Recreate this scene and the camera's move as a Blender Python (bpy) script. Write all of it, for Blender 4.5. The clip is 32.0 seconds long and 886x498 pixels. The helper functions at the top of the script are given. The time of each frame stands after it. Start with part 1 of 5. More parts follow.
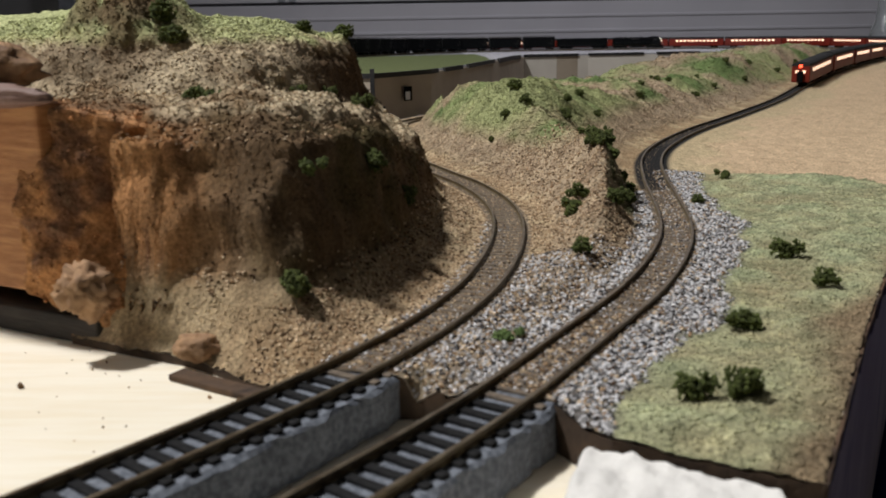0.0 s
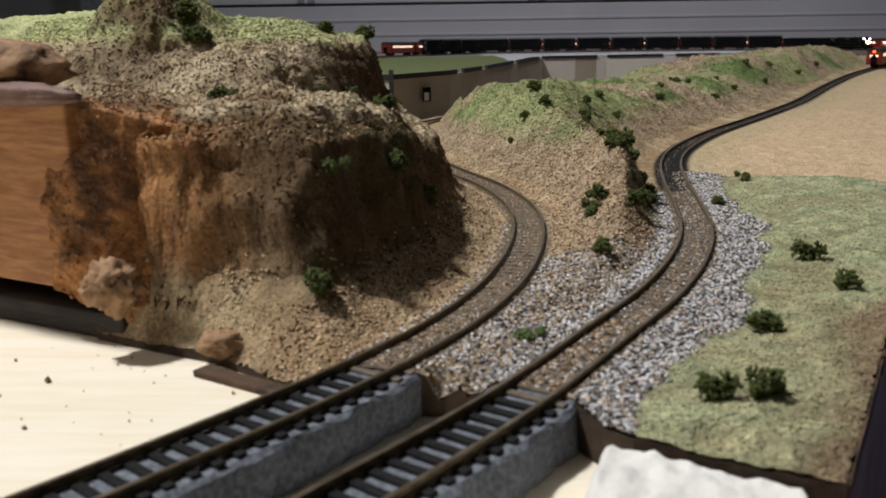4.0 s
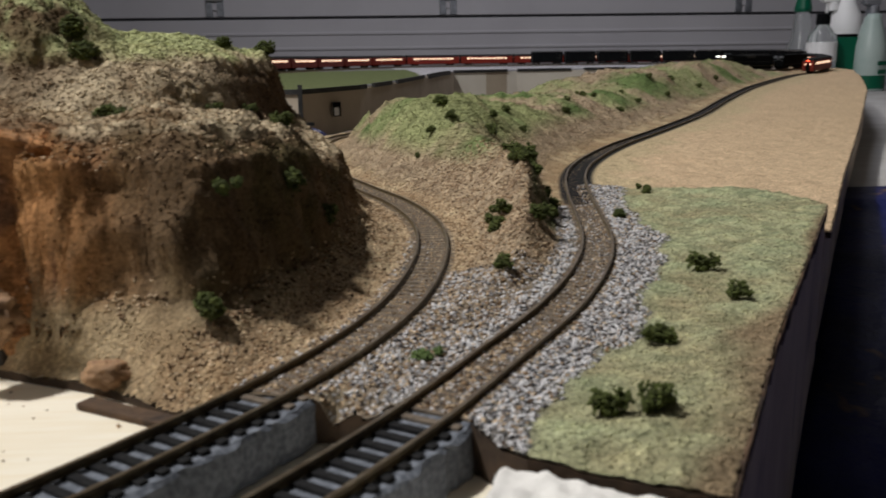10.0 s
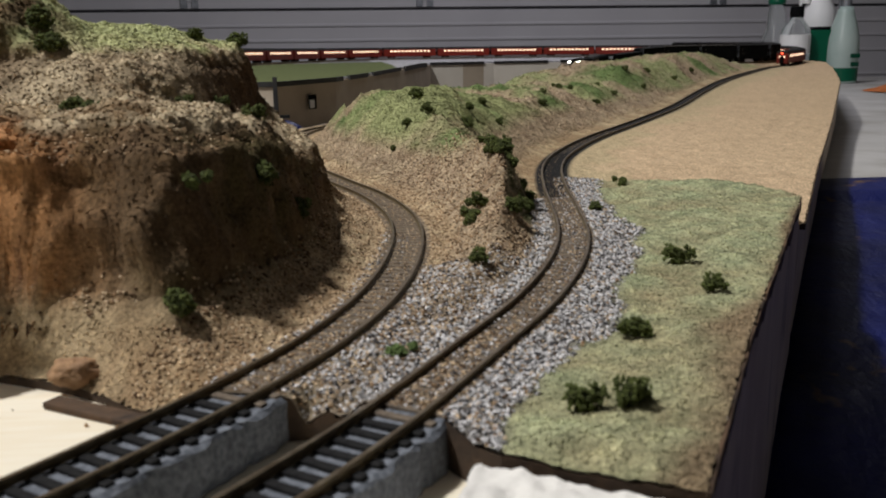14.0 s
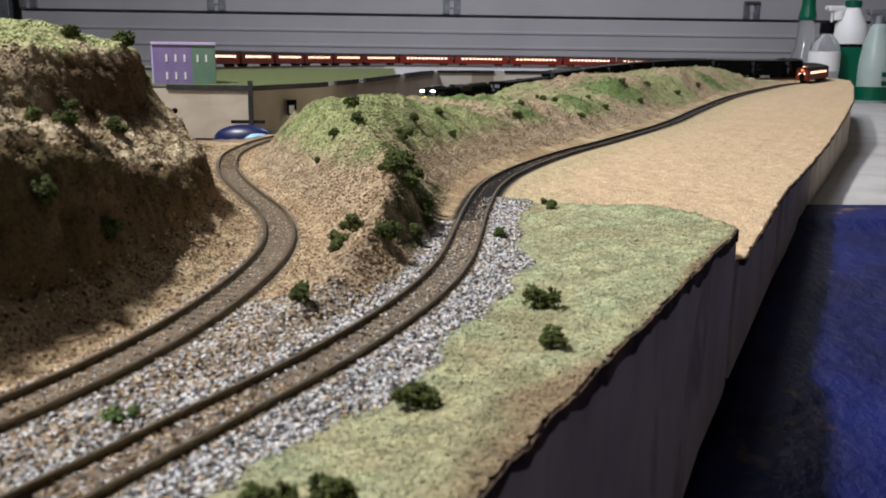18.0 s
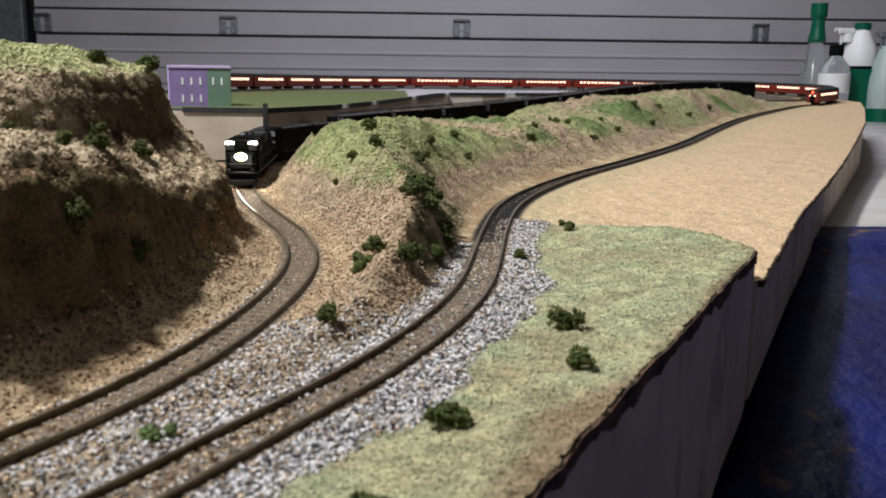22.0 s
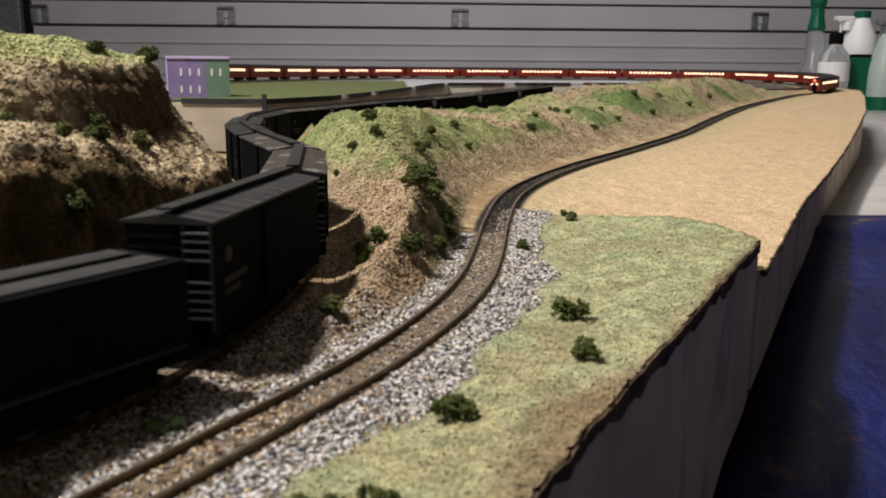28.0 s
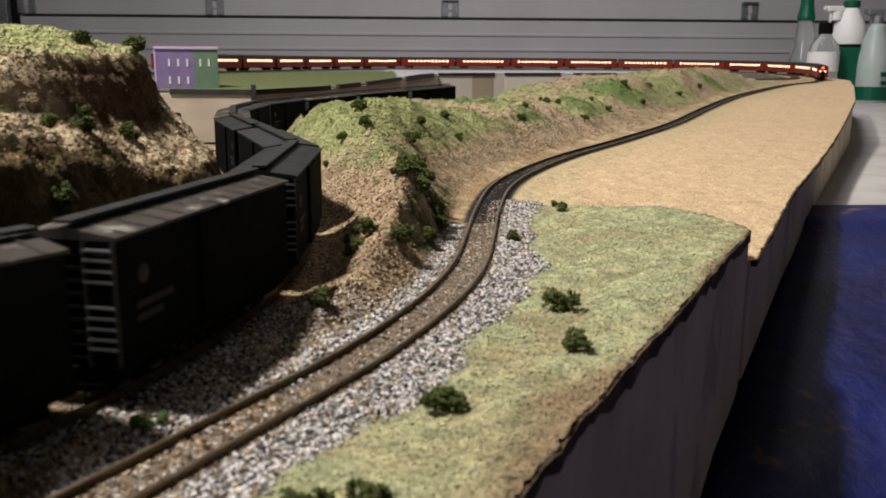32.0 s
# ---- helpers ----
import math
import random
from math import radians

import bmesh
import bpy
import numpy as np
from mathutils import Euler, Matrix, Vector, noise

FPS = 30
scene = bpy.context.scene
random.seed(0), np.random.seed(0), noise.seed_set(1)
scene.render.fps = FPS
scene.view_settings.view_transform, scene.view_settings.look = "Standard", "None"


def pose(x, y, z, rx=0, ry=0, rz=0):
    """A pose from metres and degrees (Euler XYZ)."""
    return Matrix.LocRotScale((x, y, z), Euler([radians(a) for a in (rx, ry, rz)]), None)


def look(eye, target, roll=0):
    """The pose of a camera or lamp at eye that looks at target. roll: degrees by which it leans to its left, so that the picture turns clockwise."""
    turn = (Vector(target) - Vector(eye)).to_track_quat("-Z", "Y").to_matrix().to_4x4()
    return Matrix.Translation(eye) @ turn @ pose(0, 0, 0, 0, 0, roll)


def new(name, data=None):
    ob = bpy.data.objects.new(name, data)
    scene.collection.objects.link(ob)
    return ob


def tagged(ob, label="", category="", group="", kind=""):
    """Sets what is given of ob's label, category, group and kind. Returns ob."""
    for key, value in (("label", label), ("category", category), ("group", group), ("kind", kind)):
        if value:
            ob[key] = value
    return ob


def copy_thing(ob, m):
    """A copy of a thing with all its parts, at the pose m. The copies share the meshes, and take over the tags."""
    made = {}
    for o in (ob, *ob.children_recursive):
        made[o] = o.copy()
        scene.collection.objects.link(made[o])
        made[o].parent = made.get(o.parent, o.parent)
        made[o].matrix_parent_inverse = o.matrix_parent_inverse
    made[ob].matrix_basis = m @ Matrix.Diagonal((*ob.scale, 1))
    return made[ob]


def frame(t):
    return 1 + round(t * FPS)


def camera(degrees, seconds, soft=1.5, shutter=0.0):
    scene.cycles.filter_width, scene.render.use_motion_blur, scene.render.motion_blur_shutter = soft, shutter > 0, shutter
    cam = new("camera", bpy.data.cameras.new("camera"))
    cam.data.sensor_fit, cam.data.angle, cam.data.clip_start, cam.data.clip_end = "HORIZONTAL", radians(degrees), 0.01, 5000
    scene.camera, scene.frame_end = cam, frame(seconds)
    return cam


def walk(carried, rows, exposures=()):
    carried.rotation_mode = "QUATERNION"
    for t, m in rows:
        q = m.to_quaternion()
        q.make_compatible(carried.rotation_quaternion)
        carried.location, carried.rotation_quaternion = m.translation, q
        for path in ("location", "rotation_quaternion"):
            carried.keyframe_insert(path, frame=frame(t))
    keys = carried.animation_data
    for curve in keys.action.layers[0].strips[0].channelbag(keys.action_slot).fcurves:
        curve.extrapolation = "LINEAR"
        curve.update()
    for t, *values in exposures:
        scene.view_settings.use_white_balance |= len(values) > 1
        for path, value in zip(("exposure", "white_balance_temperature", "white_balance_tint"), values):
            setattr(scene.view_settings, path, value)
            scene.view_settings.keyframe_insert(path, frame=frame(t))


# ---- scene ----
cam = camera(53.58, 32.0, soft=1.8, shutter=0.5)
cam.data.dof.use_dof, cam.data.dof.focus_distance, cam.data.dof.aperture_fstop = True, 0.55, 46
# seconds, x, y, z, pitch from straight down, roll, yaw
ROWS = [
    (0, 0.00041, -0.00023, 0.05988, 76.98, -0.90, 0.16),
    (0.5, 0.00027, -0.00035, 0.05989, 77.00, -0.84, 0.23),
    (1, 0.00025, -0.00097, 0.05988, 77.15, -0.86, 0.43),
    (1.5, 0.00012, -0.00060, 0.05983, 77.15, -0.84, 0.52),
    (2, -0.00028, -0.00153, 0.05988, 77.19, -0.82, 0.77),
    (2.5, -0.00021, -0.00174, 0.05997, 77.23, -0.82, 0.85),
    (3, -0.00020, -0.00136, 0.05986, 77.11, -0.81, 0.92),
    (3.5, -0.00069, -0.00168, 0.05980, 77.09, -0.75, 1.15),
    (5.5, -0.00071, -0.00172, 0.05974, 77.02, -0.80, 1.37),
    (6, -0.00066, -0.00239, 0.05990, 77.21, -0.78, 1.36),
    (6.5, -0.00071, -0.00203, 0.05986, 77.25, -0.81, 1.38),
    (7, -0.00069, -0.00256, 0.05992, 77.33, -0.79, 1.41),
    (7.5, -0.00065, -0.00267, 0.05999, 77.39, -0.79, 1.38),
    (8, -0.00047, -0.00271, 0.06006, 77.35, -0.83, 1.22),
    (8.5, 0.00033, -0.00150, 0.06002, 77.19, -0.93, 0.78),
    (9, 0.00047, -0.00145, 0.05991, 77.29, -0.96, 0.35),
    (9.5, 0.00115, -0.00089, 0.06008, 77.46, -0.87, -1.12),
    (10, 0.00417, 0.00123, 0.06039, 77.87, -0.80, -4.20),
    (10.5, 0.00540, 0.00186, 0.06069, 78.11, -0.77, -6.24),
    (11, 0.00579, 0.00273, 0.06047, 77.80, -0.82, -6.59),
    (11.5, 0.00562, 0.00294, 0.06051, 77.65, -0.77, -6.62),
    (12, 0.00568, 0.00314, 0.06041, 77.56, -0.79, -6.54),
    (12.5, 0.00527, 0.00316, 0.06029, 77.37, -0.82, -6.22),
    (13, 0.00540, 0.00387, 0.06012, 77.23, -0.80, -6.05),
    (13.5, 0.00544, 0.00438, 0.06002, 77.00, -0.84, -6.03),
    (14, 0.00514, 0.00319, 0.06025, 77.37, -0.76, -5.67),
    (14.5, 0.01637, 0.00565, 0.06405, 79.08, 0.25, -2.85),
    (16.5, 0.05574, 0.03137, 0.05975, 77.42, 0.34, 2.85),
    (17, 0.05803, 0.03328, 0.05947, 77.15, 0.57, -1.59),
    (17.5, 0.05859, 0.03355, 0.05926, 77.60, 0.84, -3.96),
    (18, 0.05878, 0.03252, 0.05987, 77.87, 0.70, -3.54),
    (18.5, 0.05884, 0.03287, 0.05987, 77.82, 0.56, -3.14),
    (19, 0.05880, 0.03009, 0.06054, 79.15, 0.62, -3.20),
    (19.5, 0.05745, 0.02893, 0.06059, 79.36, 0.66, -2.38),
    (20, 0.05536, 0.02924, 0.06069, 79.19, 0.53, -2.38),
    (20.5, 0.05589, 0.03068, 0.06031, 79.19, 0.54, -2.84),
    (21, 0.05527, 0.03007, 0.06042, 79.46, 0.65, -2.86),
    (21.5, 0.05492, 0.03012, 0.06038, 79.35, 0.65, -2.82),
    (22, 0.05452, 0.03042, 0.06034, 79.25, 0.64, -2.95),
    (22.5, 0.05366, 0.02984, 0.06053, 79.22, 0.61, -2.75),
    (23, 0.05372, 0.03041, 0.06043, 79.23, 0.61, -2.43),
    (23.5, 0.05339, 0.02977, 0.06049, 79.27, 0.62, -2.12),
    (24, 0.05349, 0.03051, 0.06028, 79.15, 0.49, -2.04),
    (24.5, 0.05314, 0.03003, 0.06051, 79.07, 0.45, -1.99),
    (25, 0.05313, 0.03025, 0.06046, 78.94, 0.33, -1.86),
    (25.5, 0.05337, 0.03092, 0.06037, 78.93, 0.32, -1.64),
    (27.5, 0.05349, 0.03101, 0.06041, 78.64, 0.22, -2.17),
    (28, 0.05354, 0.03177, 0.06019, 78.63, 0.40, -3.01),
    (28.5, 0.05368, 0.03186, 0.06024, 78.61, 0.48, -4.06),
    (29, 0.05387, 0.03167, 0.06039, 78.53, 0.52, -4.39),
    (29.5, 0.05442, 0.03299, 0.06013, 78.34, 0.41, -4.33),
    (30, 0.05397, 0.03261, 0.06018, 78.25, 0.37, -4.03),
    (30.5, 0.05391, 0.03260, 0.06025, 78.17, 0.31, -3.65),
    (31, 0.05384, 0.03276, 0.06012, 78.13, 0.32, -3.39),
    (31.5, 0.05380, 0.03340, 0.05992, 78.05, 0.30, -3.39),
    (32, 0.05386, 0.03309, 0.06004, 78.03, 0.33, -3.62),
]
EXPOSURES = [(0.0, -0.17, 6250, 10), (9.0, -0.17, 6250, 10), (10.0, -0.3, 6350, 10), (14.0, -0.25, 6350, 10), (16.5, 0.38, 6150, 10), (25.5, 0.38, 6150, 10), (27.5, 0.36, 6800, 11), (32.0, 0.36, 6850, 11)]
walk(cam, [(t, pose(x, y, z, pitch, 0, yaw) @ pose(0, 0, 0, 0, 0, roll)) for t, x, y, z, pitch, roll, yaw in ROWS], EXPOSURES)


# ---- light ----
def lamp(name, eye, target, size, watts, colour):
    data = bpy.data.lights.new(name, "AREA")
    data.shape, data.size, data.energy, data.color = "DISK", size, watts, colour
    ob = new(name, data)
    ob.matrix_basis = look(eye, target)
    return ob


world = bpy.data.worlds.new("garage_dark")
world.use_nodes = True
world.node_tree.nodes["Background"].inputs[0].default_value = (0.5, 0.52, 0.6, 1)
world.node_tree.nodes["Background"].inputs[1].default_value = 0.02
scene.world = world
lamp("bench_lamp", (-0.72, 0.3, 1.4), (0.05, 0.35, 0.0), 0.14, 30.5, (1.0, 0.965, 0.92))
# unseen fill lamp, added to brighten the garage door and the fascia
lamp("ceiling_fill", (0.45, 1.8, 1.46), (0.4, 2.7, 0.0), 0.5, 17.5, (0.97, 0.95, 1.0))
# weak fill added at front left for plywood and hill front, no known source
lamp("side_fill", (-0.95, -0.4, 0.9), (-0.05, 0.2, 0.0), 0.5, 2.2, (1.0, 0.96, 0.91))


# ---- materials ----
def colour4(c):
    return (*c, 1.0)


def material(name, base, second=None, scale=40.0, rough=0.8, metal=0.0, bump=0.0, bump_scale=None, emit=0.0, third=None, third_scale=8.0, third_amount=0.5, coat=0.0, stretch=(1, 1, 1), spec=0.4, island=0.0):
    m = bpy.data.materials.new(name)
    m.use_nodes = True
    nt = m.node_tree
    b = nt.nodes["Principled BSDF"]
    b.inputs["Base Color"].default_value = colour4(base)
    b.inputs["Roughness"].default_value, b.inputs["Metallic"].default_value = rough, metal
    b.inputs["Specular IOR Level"].default_value = spec
    b.inputs["Coat Weight"].default_value = coat
    if emit:
        b.inputs["Emission Color"].default_value, b.inputs["Emission Strength"].default_value = colour4(base), emit
    tc = nt.nodes.new("ShaderNodeTexCoord")
    mp = nt.nodes.new("ShaderNodeMapping")
    mp.inputs["Scale"].default_value = stretch
    nt.links.new(tc.outputs["Object"], mp.inputs[0])

    def noisy(s, detail=4.0):
        n = nt.nodes.new("ShaderNodeTexNoise")
        n.inputs["Scale"].default_value, n.inputs["Detail"].default_value, n.inputs["Roughness"].default_value = s, detail, 0.6
        nt.links.new(mp.outputs[0], n.inputs["Vector"])
        return n

    def mix(fac, a, b_, lo, hi):
        r = nt.nodes.new("ShaderNodeMapRange")
        r.inputs[1].default_value, r.inputs[2].default_value = lo, hi
        nt.links.new(fac, r.inputs[0])
        x = nt.nodes.new("ShaderNodeMix")
        x.data_type = "RGBA"
        nt.links.new(r.outputs[0], x.inputs[0])
        for k, v in ((6, a), (7, b_)):
            if isinstance(v, tuple):
                x.inputs[k].default_value = colour4(v)
            else:
                nt.links.new(v, x.inputs[k])
        return x.outputs[2]

    out = None
    if second:
        out = mix(noisy(scale).outputs[0], base, second, 0.38, 0.62)
    if third:
        out = mix(noisy(third_scale, 3.0).outputs[0], out or base, third, 0.62 - 0.3 * third_amount, 0.72)
    if island:
        g = nt.nodes.new("ShaderNodeNewGeometry")
        h = nt.nodes.new("ShaderNodeHueSaturation")
        r = nt.nodes.new("ShaderNodeMapRange")
        r.inputs[3].default_value, r.inputs[4].default_value = 1 - island, 1 + island
        nt.links.new(g.outputs["Random Per Island"], r.inputs[0])
        nt.links.new(r.outputs[0], h.inputs["Value"])
        if out is None:
            h.inputs["Color"].default_value = colour4(base)
        else:
            nt.links.new(out, h.inputs["Color"])
        out = h.outputs[0]
    if out is not None:
        nt.links.new(out, b.inputs["Base Color"])
    if bump:
        n = noisy(bump_scale or scale * 3, 5.0)
        bp = nt.nodes.new("ShaderNodeBump")
        bp.inputs["Strength"].default_value, bp.inputs["Distance"].default_value = bump, 0.3 / (bump_scale or scale * 3)
        nt.links.new(n.outputs[0], bp.inputs["Height"])
        nt.links.new(bp.outputs[0], b.inputs["Normal"])
    return m


MAT = {
    "rail": material("rail", (0.2, 0.155, 0.085), (0.12, 0.09, 0.052), 300, 0.5, 0.55, 0.2),
    "rail_head": material("rail_head", (0.34, 0.28, 0.2), (0.2, 0.15, 0.1), 200, 0.36, 0.8),
    "tie": material("tie", (0.1, 0.078, 0.058), (0.17, 0.135, 0.1), 500, 0.85, island=0.3),
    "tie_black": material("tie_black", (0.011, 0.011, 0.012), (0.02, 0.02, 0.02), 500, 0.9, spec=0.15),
    "foam_bed": material("foam_bed", (0.09, 0.1, 0.12), (0.19, 0.207, 0.24), 900, 0.9, bump=0.6, bump_scale=1500),
    "plywood": material("plywood", (0.88, 0.81, 0.67), (0.84, 0.75, 0.58), 14, 0.75, stretch=(3, 30, 3), third=(0.9, 0.84, 0.7), bump=0.1),
    "soil": material("soil", (0.08, 0.05, 0.03), (0.045, 0.03, 0.02), 200, 0.95, bump=0.8, bump_scale=900),
    "edge_stain": material("edge_stain", (0.1, 0.06, 0.035), (0.035, 0.025, 0.02), 90, 0.9, bump=0.8, bump_scale=400, third=(0.2, 0.12, 0.07), third_scale=60),
    "plaster": material("plaster", (0.82, 0.8, 0.76), (0.7, 0.68, 0.65), 120, 0.9, bump=0.8, bump_scale=500),
    "bench_side": material("bench_side", (0.78, 0.67, 0.54), (0.66, 0.55, 0.44), 40, 0.85, bump=0.25, bump_scale=500, third=(0.3, 0.24, 0.19), third_scale=26, third_amount=0.15, stretch=(1, 1, 0.6)),
    "tarp": material("tarp", (0.004, 0.009, 0.1), (0.002, 0.004, 0.04), 12, 0.55, bump=0.8, bump_scale=90, third=(0.2, 0.12, 0.03), third_scale=30, third_amount=0.0),
    "table": material("table", (0.55, 0.54, 0.53), (0.46, 0.45, 0.44), 9, 0.6, third=(0.35, 0.33, 0.3)),
    "door": material("door", (0.53, 0.515, 0.545), (0.49, 0.475, 0.505), 3, 0.55, bump=0.05, bump_scale=400, third=(0.57, 0.555, 0.585), third_scale=1.2),
    "door_gap": material("door_gap", (0.05, 0.05, 0.055)),
    "hinge": material("hinge", (0.3, 0.31, 0.34), (0.2, 0.21, 0.23), 60, 0.5, 0.6),
    "wall": material("wall", (0.24, 0.235, 0.23), (0.2, 0.195, 0.19), 3, 0.9),
    "concrete": material("concrete", (0.2, 0.2, 0.2), (0.15, 0.15, 0.15), 4, 0.9),
    "fascia": material("fascia", (0.56, 0.48, 0.38), (0.5, 0.42, 0.33), 9, 0.85, bump=0.15, third=(0.42, 0.35, 0.27), third_scale=14),
    "fascia_white": material("fascia_white", (0.86, 0.82, 0.74), (0.8, 0.75, 0.67), 12, 0.85),
    "fascia_trim": material("fascia_trim", (0.02, 0.02, 0.022), (0.035, 0.035, 0.036), 60, 0.6),
    "deck_grey": material("deck_grey", (0.38, 0.38, 0.4), (0.3, 0.3, 0.31), 20, 0.85),
    "deck_grass": material("deck_grass", (0.1, 0.16, 0.04), (0.17, 0.19, 0.07), 60, 0.95, bump=0.6, bump_scale=400),
    "wood": material("wood", (0.42, 0.19, 0.07), (0.3, 0.12, 0.04), 12, 0.6, stretch=(8, 8, 60), third=(0.52, 0.26, 0.1), bump=0.2),
    "bush": material("bush", (0.05, 0.068, 0.012), (0.085, 0.1, 0.028), 400, 0.95, island=0.5),
    "stone": material("stone", (0.4, 0.38, 0.36), (0.28, 0.26, 0.25), 900, 0.9, island=0.75),
    "dirt_stone": material("dirt_stone", (0.36, 0.24, 0.13), (0.28, 0.17, 0.09), 900, 0.95, island=0.6),
    "turf": material("turf", (0.24, 0.27, 0.1), (0.3, 0.31, 0.14), 90, 0.95, island=0.5),
    "black": material("black", (0.004, 0.0045, 0.005), (0.007, 0.0075, 0.008), 150, 0.85, spec=0.04),
    "black_roof": material("black_roof", (0.022, 0.022, 0.023), (0.035, 0.034, 0.033), 120, 0.8, spec=0.2),
    "roof_grey": material("roof_grey", (0.04, 0.04, 0.042), (0.026, 0.026, 0.028), 160, 0.7, spec=0.3),
    "roof_brown": material("roof_brown", (0.06, 0.051, 0.044), (0.04, 0.034, 0.03), 160, 0.75, third=(0.3, 0.28, 0.26), third_scale=110, third_amount=0.1, spec=0.3),
    "rung": material("rung", (0.16, 0.17, 0.19), rough=0.5),
    "dark_glass": material("dark_glass", (0.1, 0.105, 0.11), rough=0.25),
    "herald": material("herald", (0.022, 0.017, 0.01), (0.012, 0.01, 0.007), 700, 0.7),
    "car_red": material("car_red", (0.2, 0.018, 0.008), (0.15, 0.014, 0.006), 90, 0.45),
    "car_window": material("car_window", (1.0, 0.68, 0.46), emit=1.7),
    "lit_white": material("lit_white", (1.0, 0.95, 0.85), emit=9.0),
    "headlight": material("headlight", (1.0, 0.92, 0.66), emit=380.0),
    # yellow halo of the headlights, made as a glowing disc
    "headlight_halo": material("headlight_halo", (1.0, 0.72, 0.12), emit=0.8),
    "marker_red": material("marker_red", (1.0, 0.08, 0.03), emit=5.0),
    "steel": material("steel", (0.25, 0.25, 0.25), rough=0.4, metal=0.8),
    "purple": material("purple", (0.27, 0.2, 0.42), (0.23, 0.17, 0.37), 40, 0.6),
    "green_paint": material("green_paint", (0.17, 0.27, 0.2), (0.14, 0.23, 0.17), 40, 0.6),
    "lilac": material("lilac", (0.62, 0.5, 0.8), (0.56, 0.44, 0.74), 40, 0.6),
    "white": material("white", (0.8, 0.8, 0.8), rough=0.5),
    "green_plastic": material("green_plastic", (0.0, 0.09, 0.045), rough=0.35),
    "orange_cloth": material("orange_cloth", (0.5, 0.16, 0.05), (0.4, 0.12, 0.03), 60, 0.95, bump=0.5),
    "blue_plastic": material("blue_plastic", (0.008, 0.012, 0.07), rough=0.35),
    "pale_blue": material("pale_blue", (0.3, 0.55, 0.75), rough=0.4),
    "gold": material("gold", (0.4, 0.3, 0.1), rough=0.6),
    "herald_line": material("herald_line", (0.035, 0.031, 0.015), rough=0.7),
    "lettering": material("lettering", (0.014, 0.012, 0.009), (0.008, 0.007, 0.006), 500, 0.8),
}


def part(name, bm, mat, parent=None, label="", at=None, smooth=False):
    me = bpy.data.meshes.new(name)
    bm.to_mesh(me)
    bm.free()
    if smooth:
        for p in me.polygons:
            p.use_smooth = True
    me.materials.append(MAT[mat])
    ob = new(name, me)
    if parent is not None:
        ob.parent = parent
    if at is not None:
        ob.matrix_basis = at
    if label:
        ob["label"] = label
    return ob


def from_arrays(name, verts, faces, mats, parent=None, smooth=False, index=None):
    me = bpy.data.meshes.new(name)
    me.from_pydata([tuple(v) for v in verts], [], [tuple(q) for q in faces])
    for m in mats:
        me.materials.append(m if not isinstance(m, str) else MAT[m])
    if smooth:
        me.polygons.foreach_set("use_smooth", [True] * len(me.polygons))
    if index is not None:
        me.polygons.foreach_set("material_index", index)
    me.update()
    ob = new(name, me)
    if parent is not None:
        ob.parent = parent
    return ob


def box(x0, x1, y0, y1, z0, z1, bevel=0.0, bm=None):
    bm = bm or bmesh.new()
    made = bmesh.ops.create_cube(bm, size=1, matrix=Matrix.Translation(((x0 + x1) / 2, (y0 + y1) / 2, (z0 + z1) / 2)) @ Matrix.Diagonal((x1 - x0, y1 - y0, z1 - z0, 1)))
    if bevel:
        es = list({e for v in made["verts"] for e in v.link_edges})
        bmesh.ops.bevel(bm, geom=es, offset=bevel, segments=2, affect="EDGES", profile=0.5)
    return bm


def lathe(profile, steps=20, bm=None):
    bm = bm or bmesh.new()
    rings = [[bm.verts.new((r * math.cos(2 * math.pi * k / steps), r * math.sin(2 * math.pi * k / steps), z)) for k in range(steps)] for r, z in profile]
    for a, b in zip(rings, rings[1:]):
        for k in range(steps):
            bm.faces.new((a[k], a[(k + 1) % steps], b[(k + 1) % steps], b[k]))
    bm.faces.new(list(reversed(rings[0])))
    bm.faces.new(rings[-1])
    return bm


def cylinder(p, q, r, steps=10, bm=None):
    bm = bm or bmesh.new()
    p, q = Vector(p), Vector(q)
    m = Matrix.Translation((p + q) / 2) @ (q - p).to_track_quat("Z", "Y").to_matrix().to_4x4()
    bmesh.ops.create_cone(bm, cap_ends=True, segments=steps, radius1=r, radius2=r, depth=(q - p).length, matrix=m)
    return bm


def empty(name, m=None):
    ob = new(name)
    ob.empty_display_size = 0.02
    if m is not None:
        ob.matrix_basis = m
    return ob


# ---- lines of the railway (centre of the track, top of the ties) ----
def spline(pts, step=0.002):
    p = np.array(pts, float)
    p = np.vstack([2 * p[0] - p[1], p, 2 * p[-1] - p[-2]])
    out = []
    for a, b, c, d in zip(p, p[1:], p[2:], p[3:]):
        n = max(2, int(np.linalg.norm(c - b) / step))
        t = np.linspace(0, 1, n, endpoint=False)[:, None]
        out.append(0.5 * (2 * b + (c - a) * t + (2 * a - 5 * b + 4 * c - d) * t**2 + (3 * b - a - 3 * c + d) * t**3))
    out = np.vstack(out + [p[-2:-1]])
    s = np.r_[0, np.cumsum(np.linalg.norm(np.diff(out, axis=0), axis=1))]
    even = np.arange(0, s[-1], step)
    return np.stack([np.interp(even, s, out[:, k]) for k in range(3)], 1), even


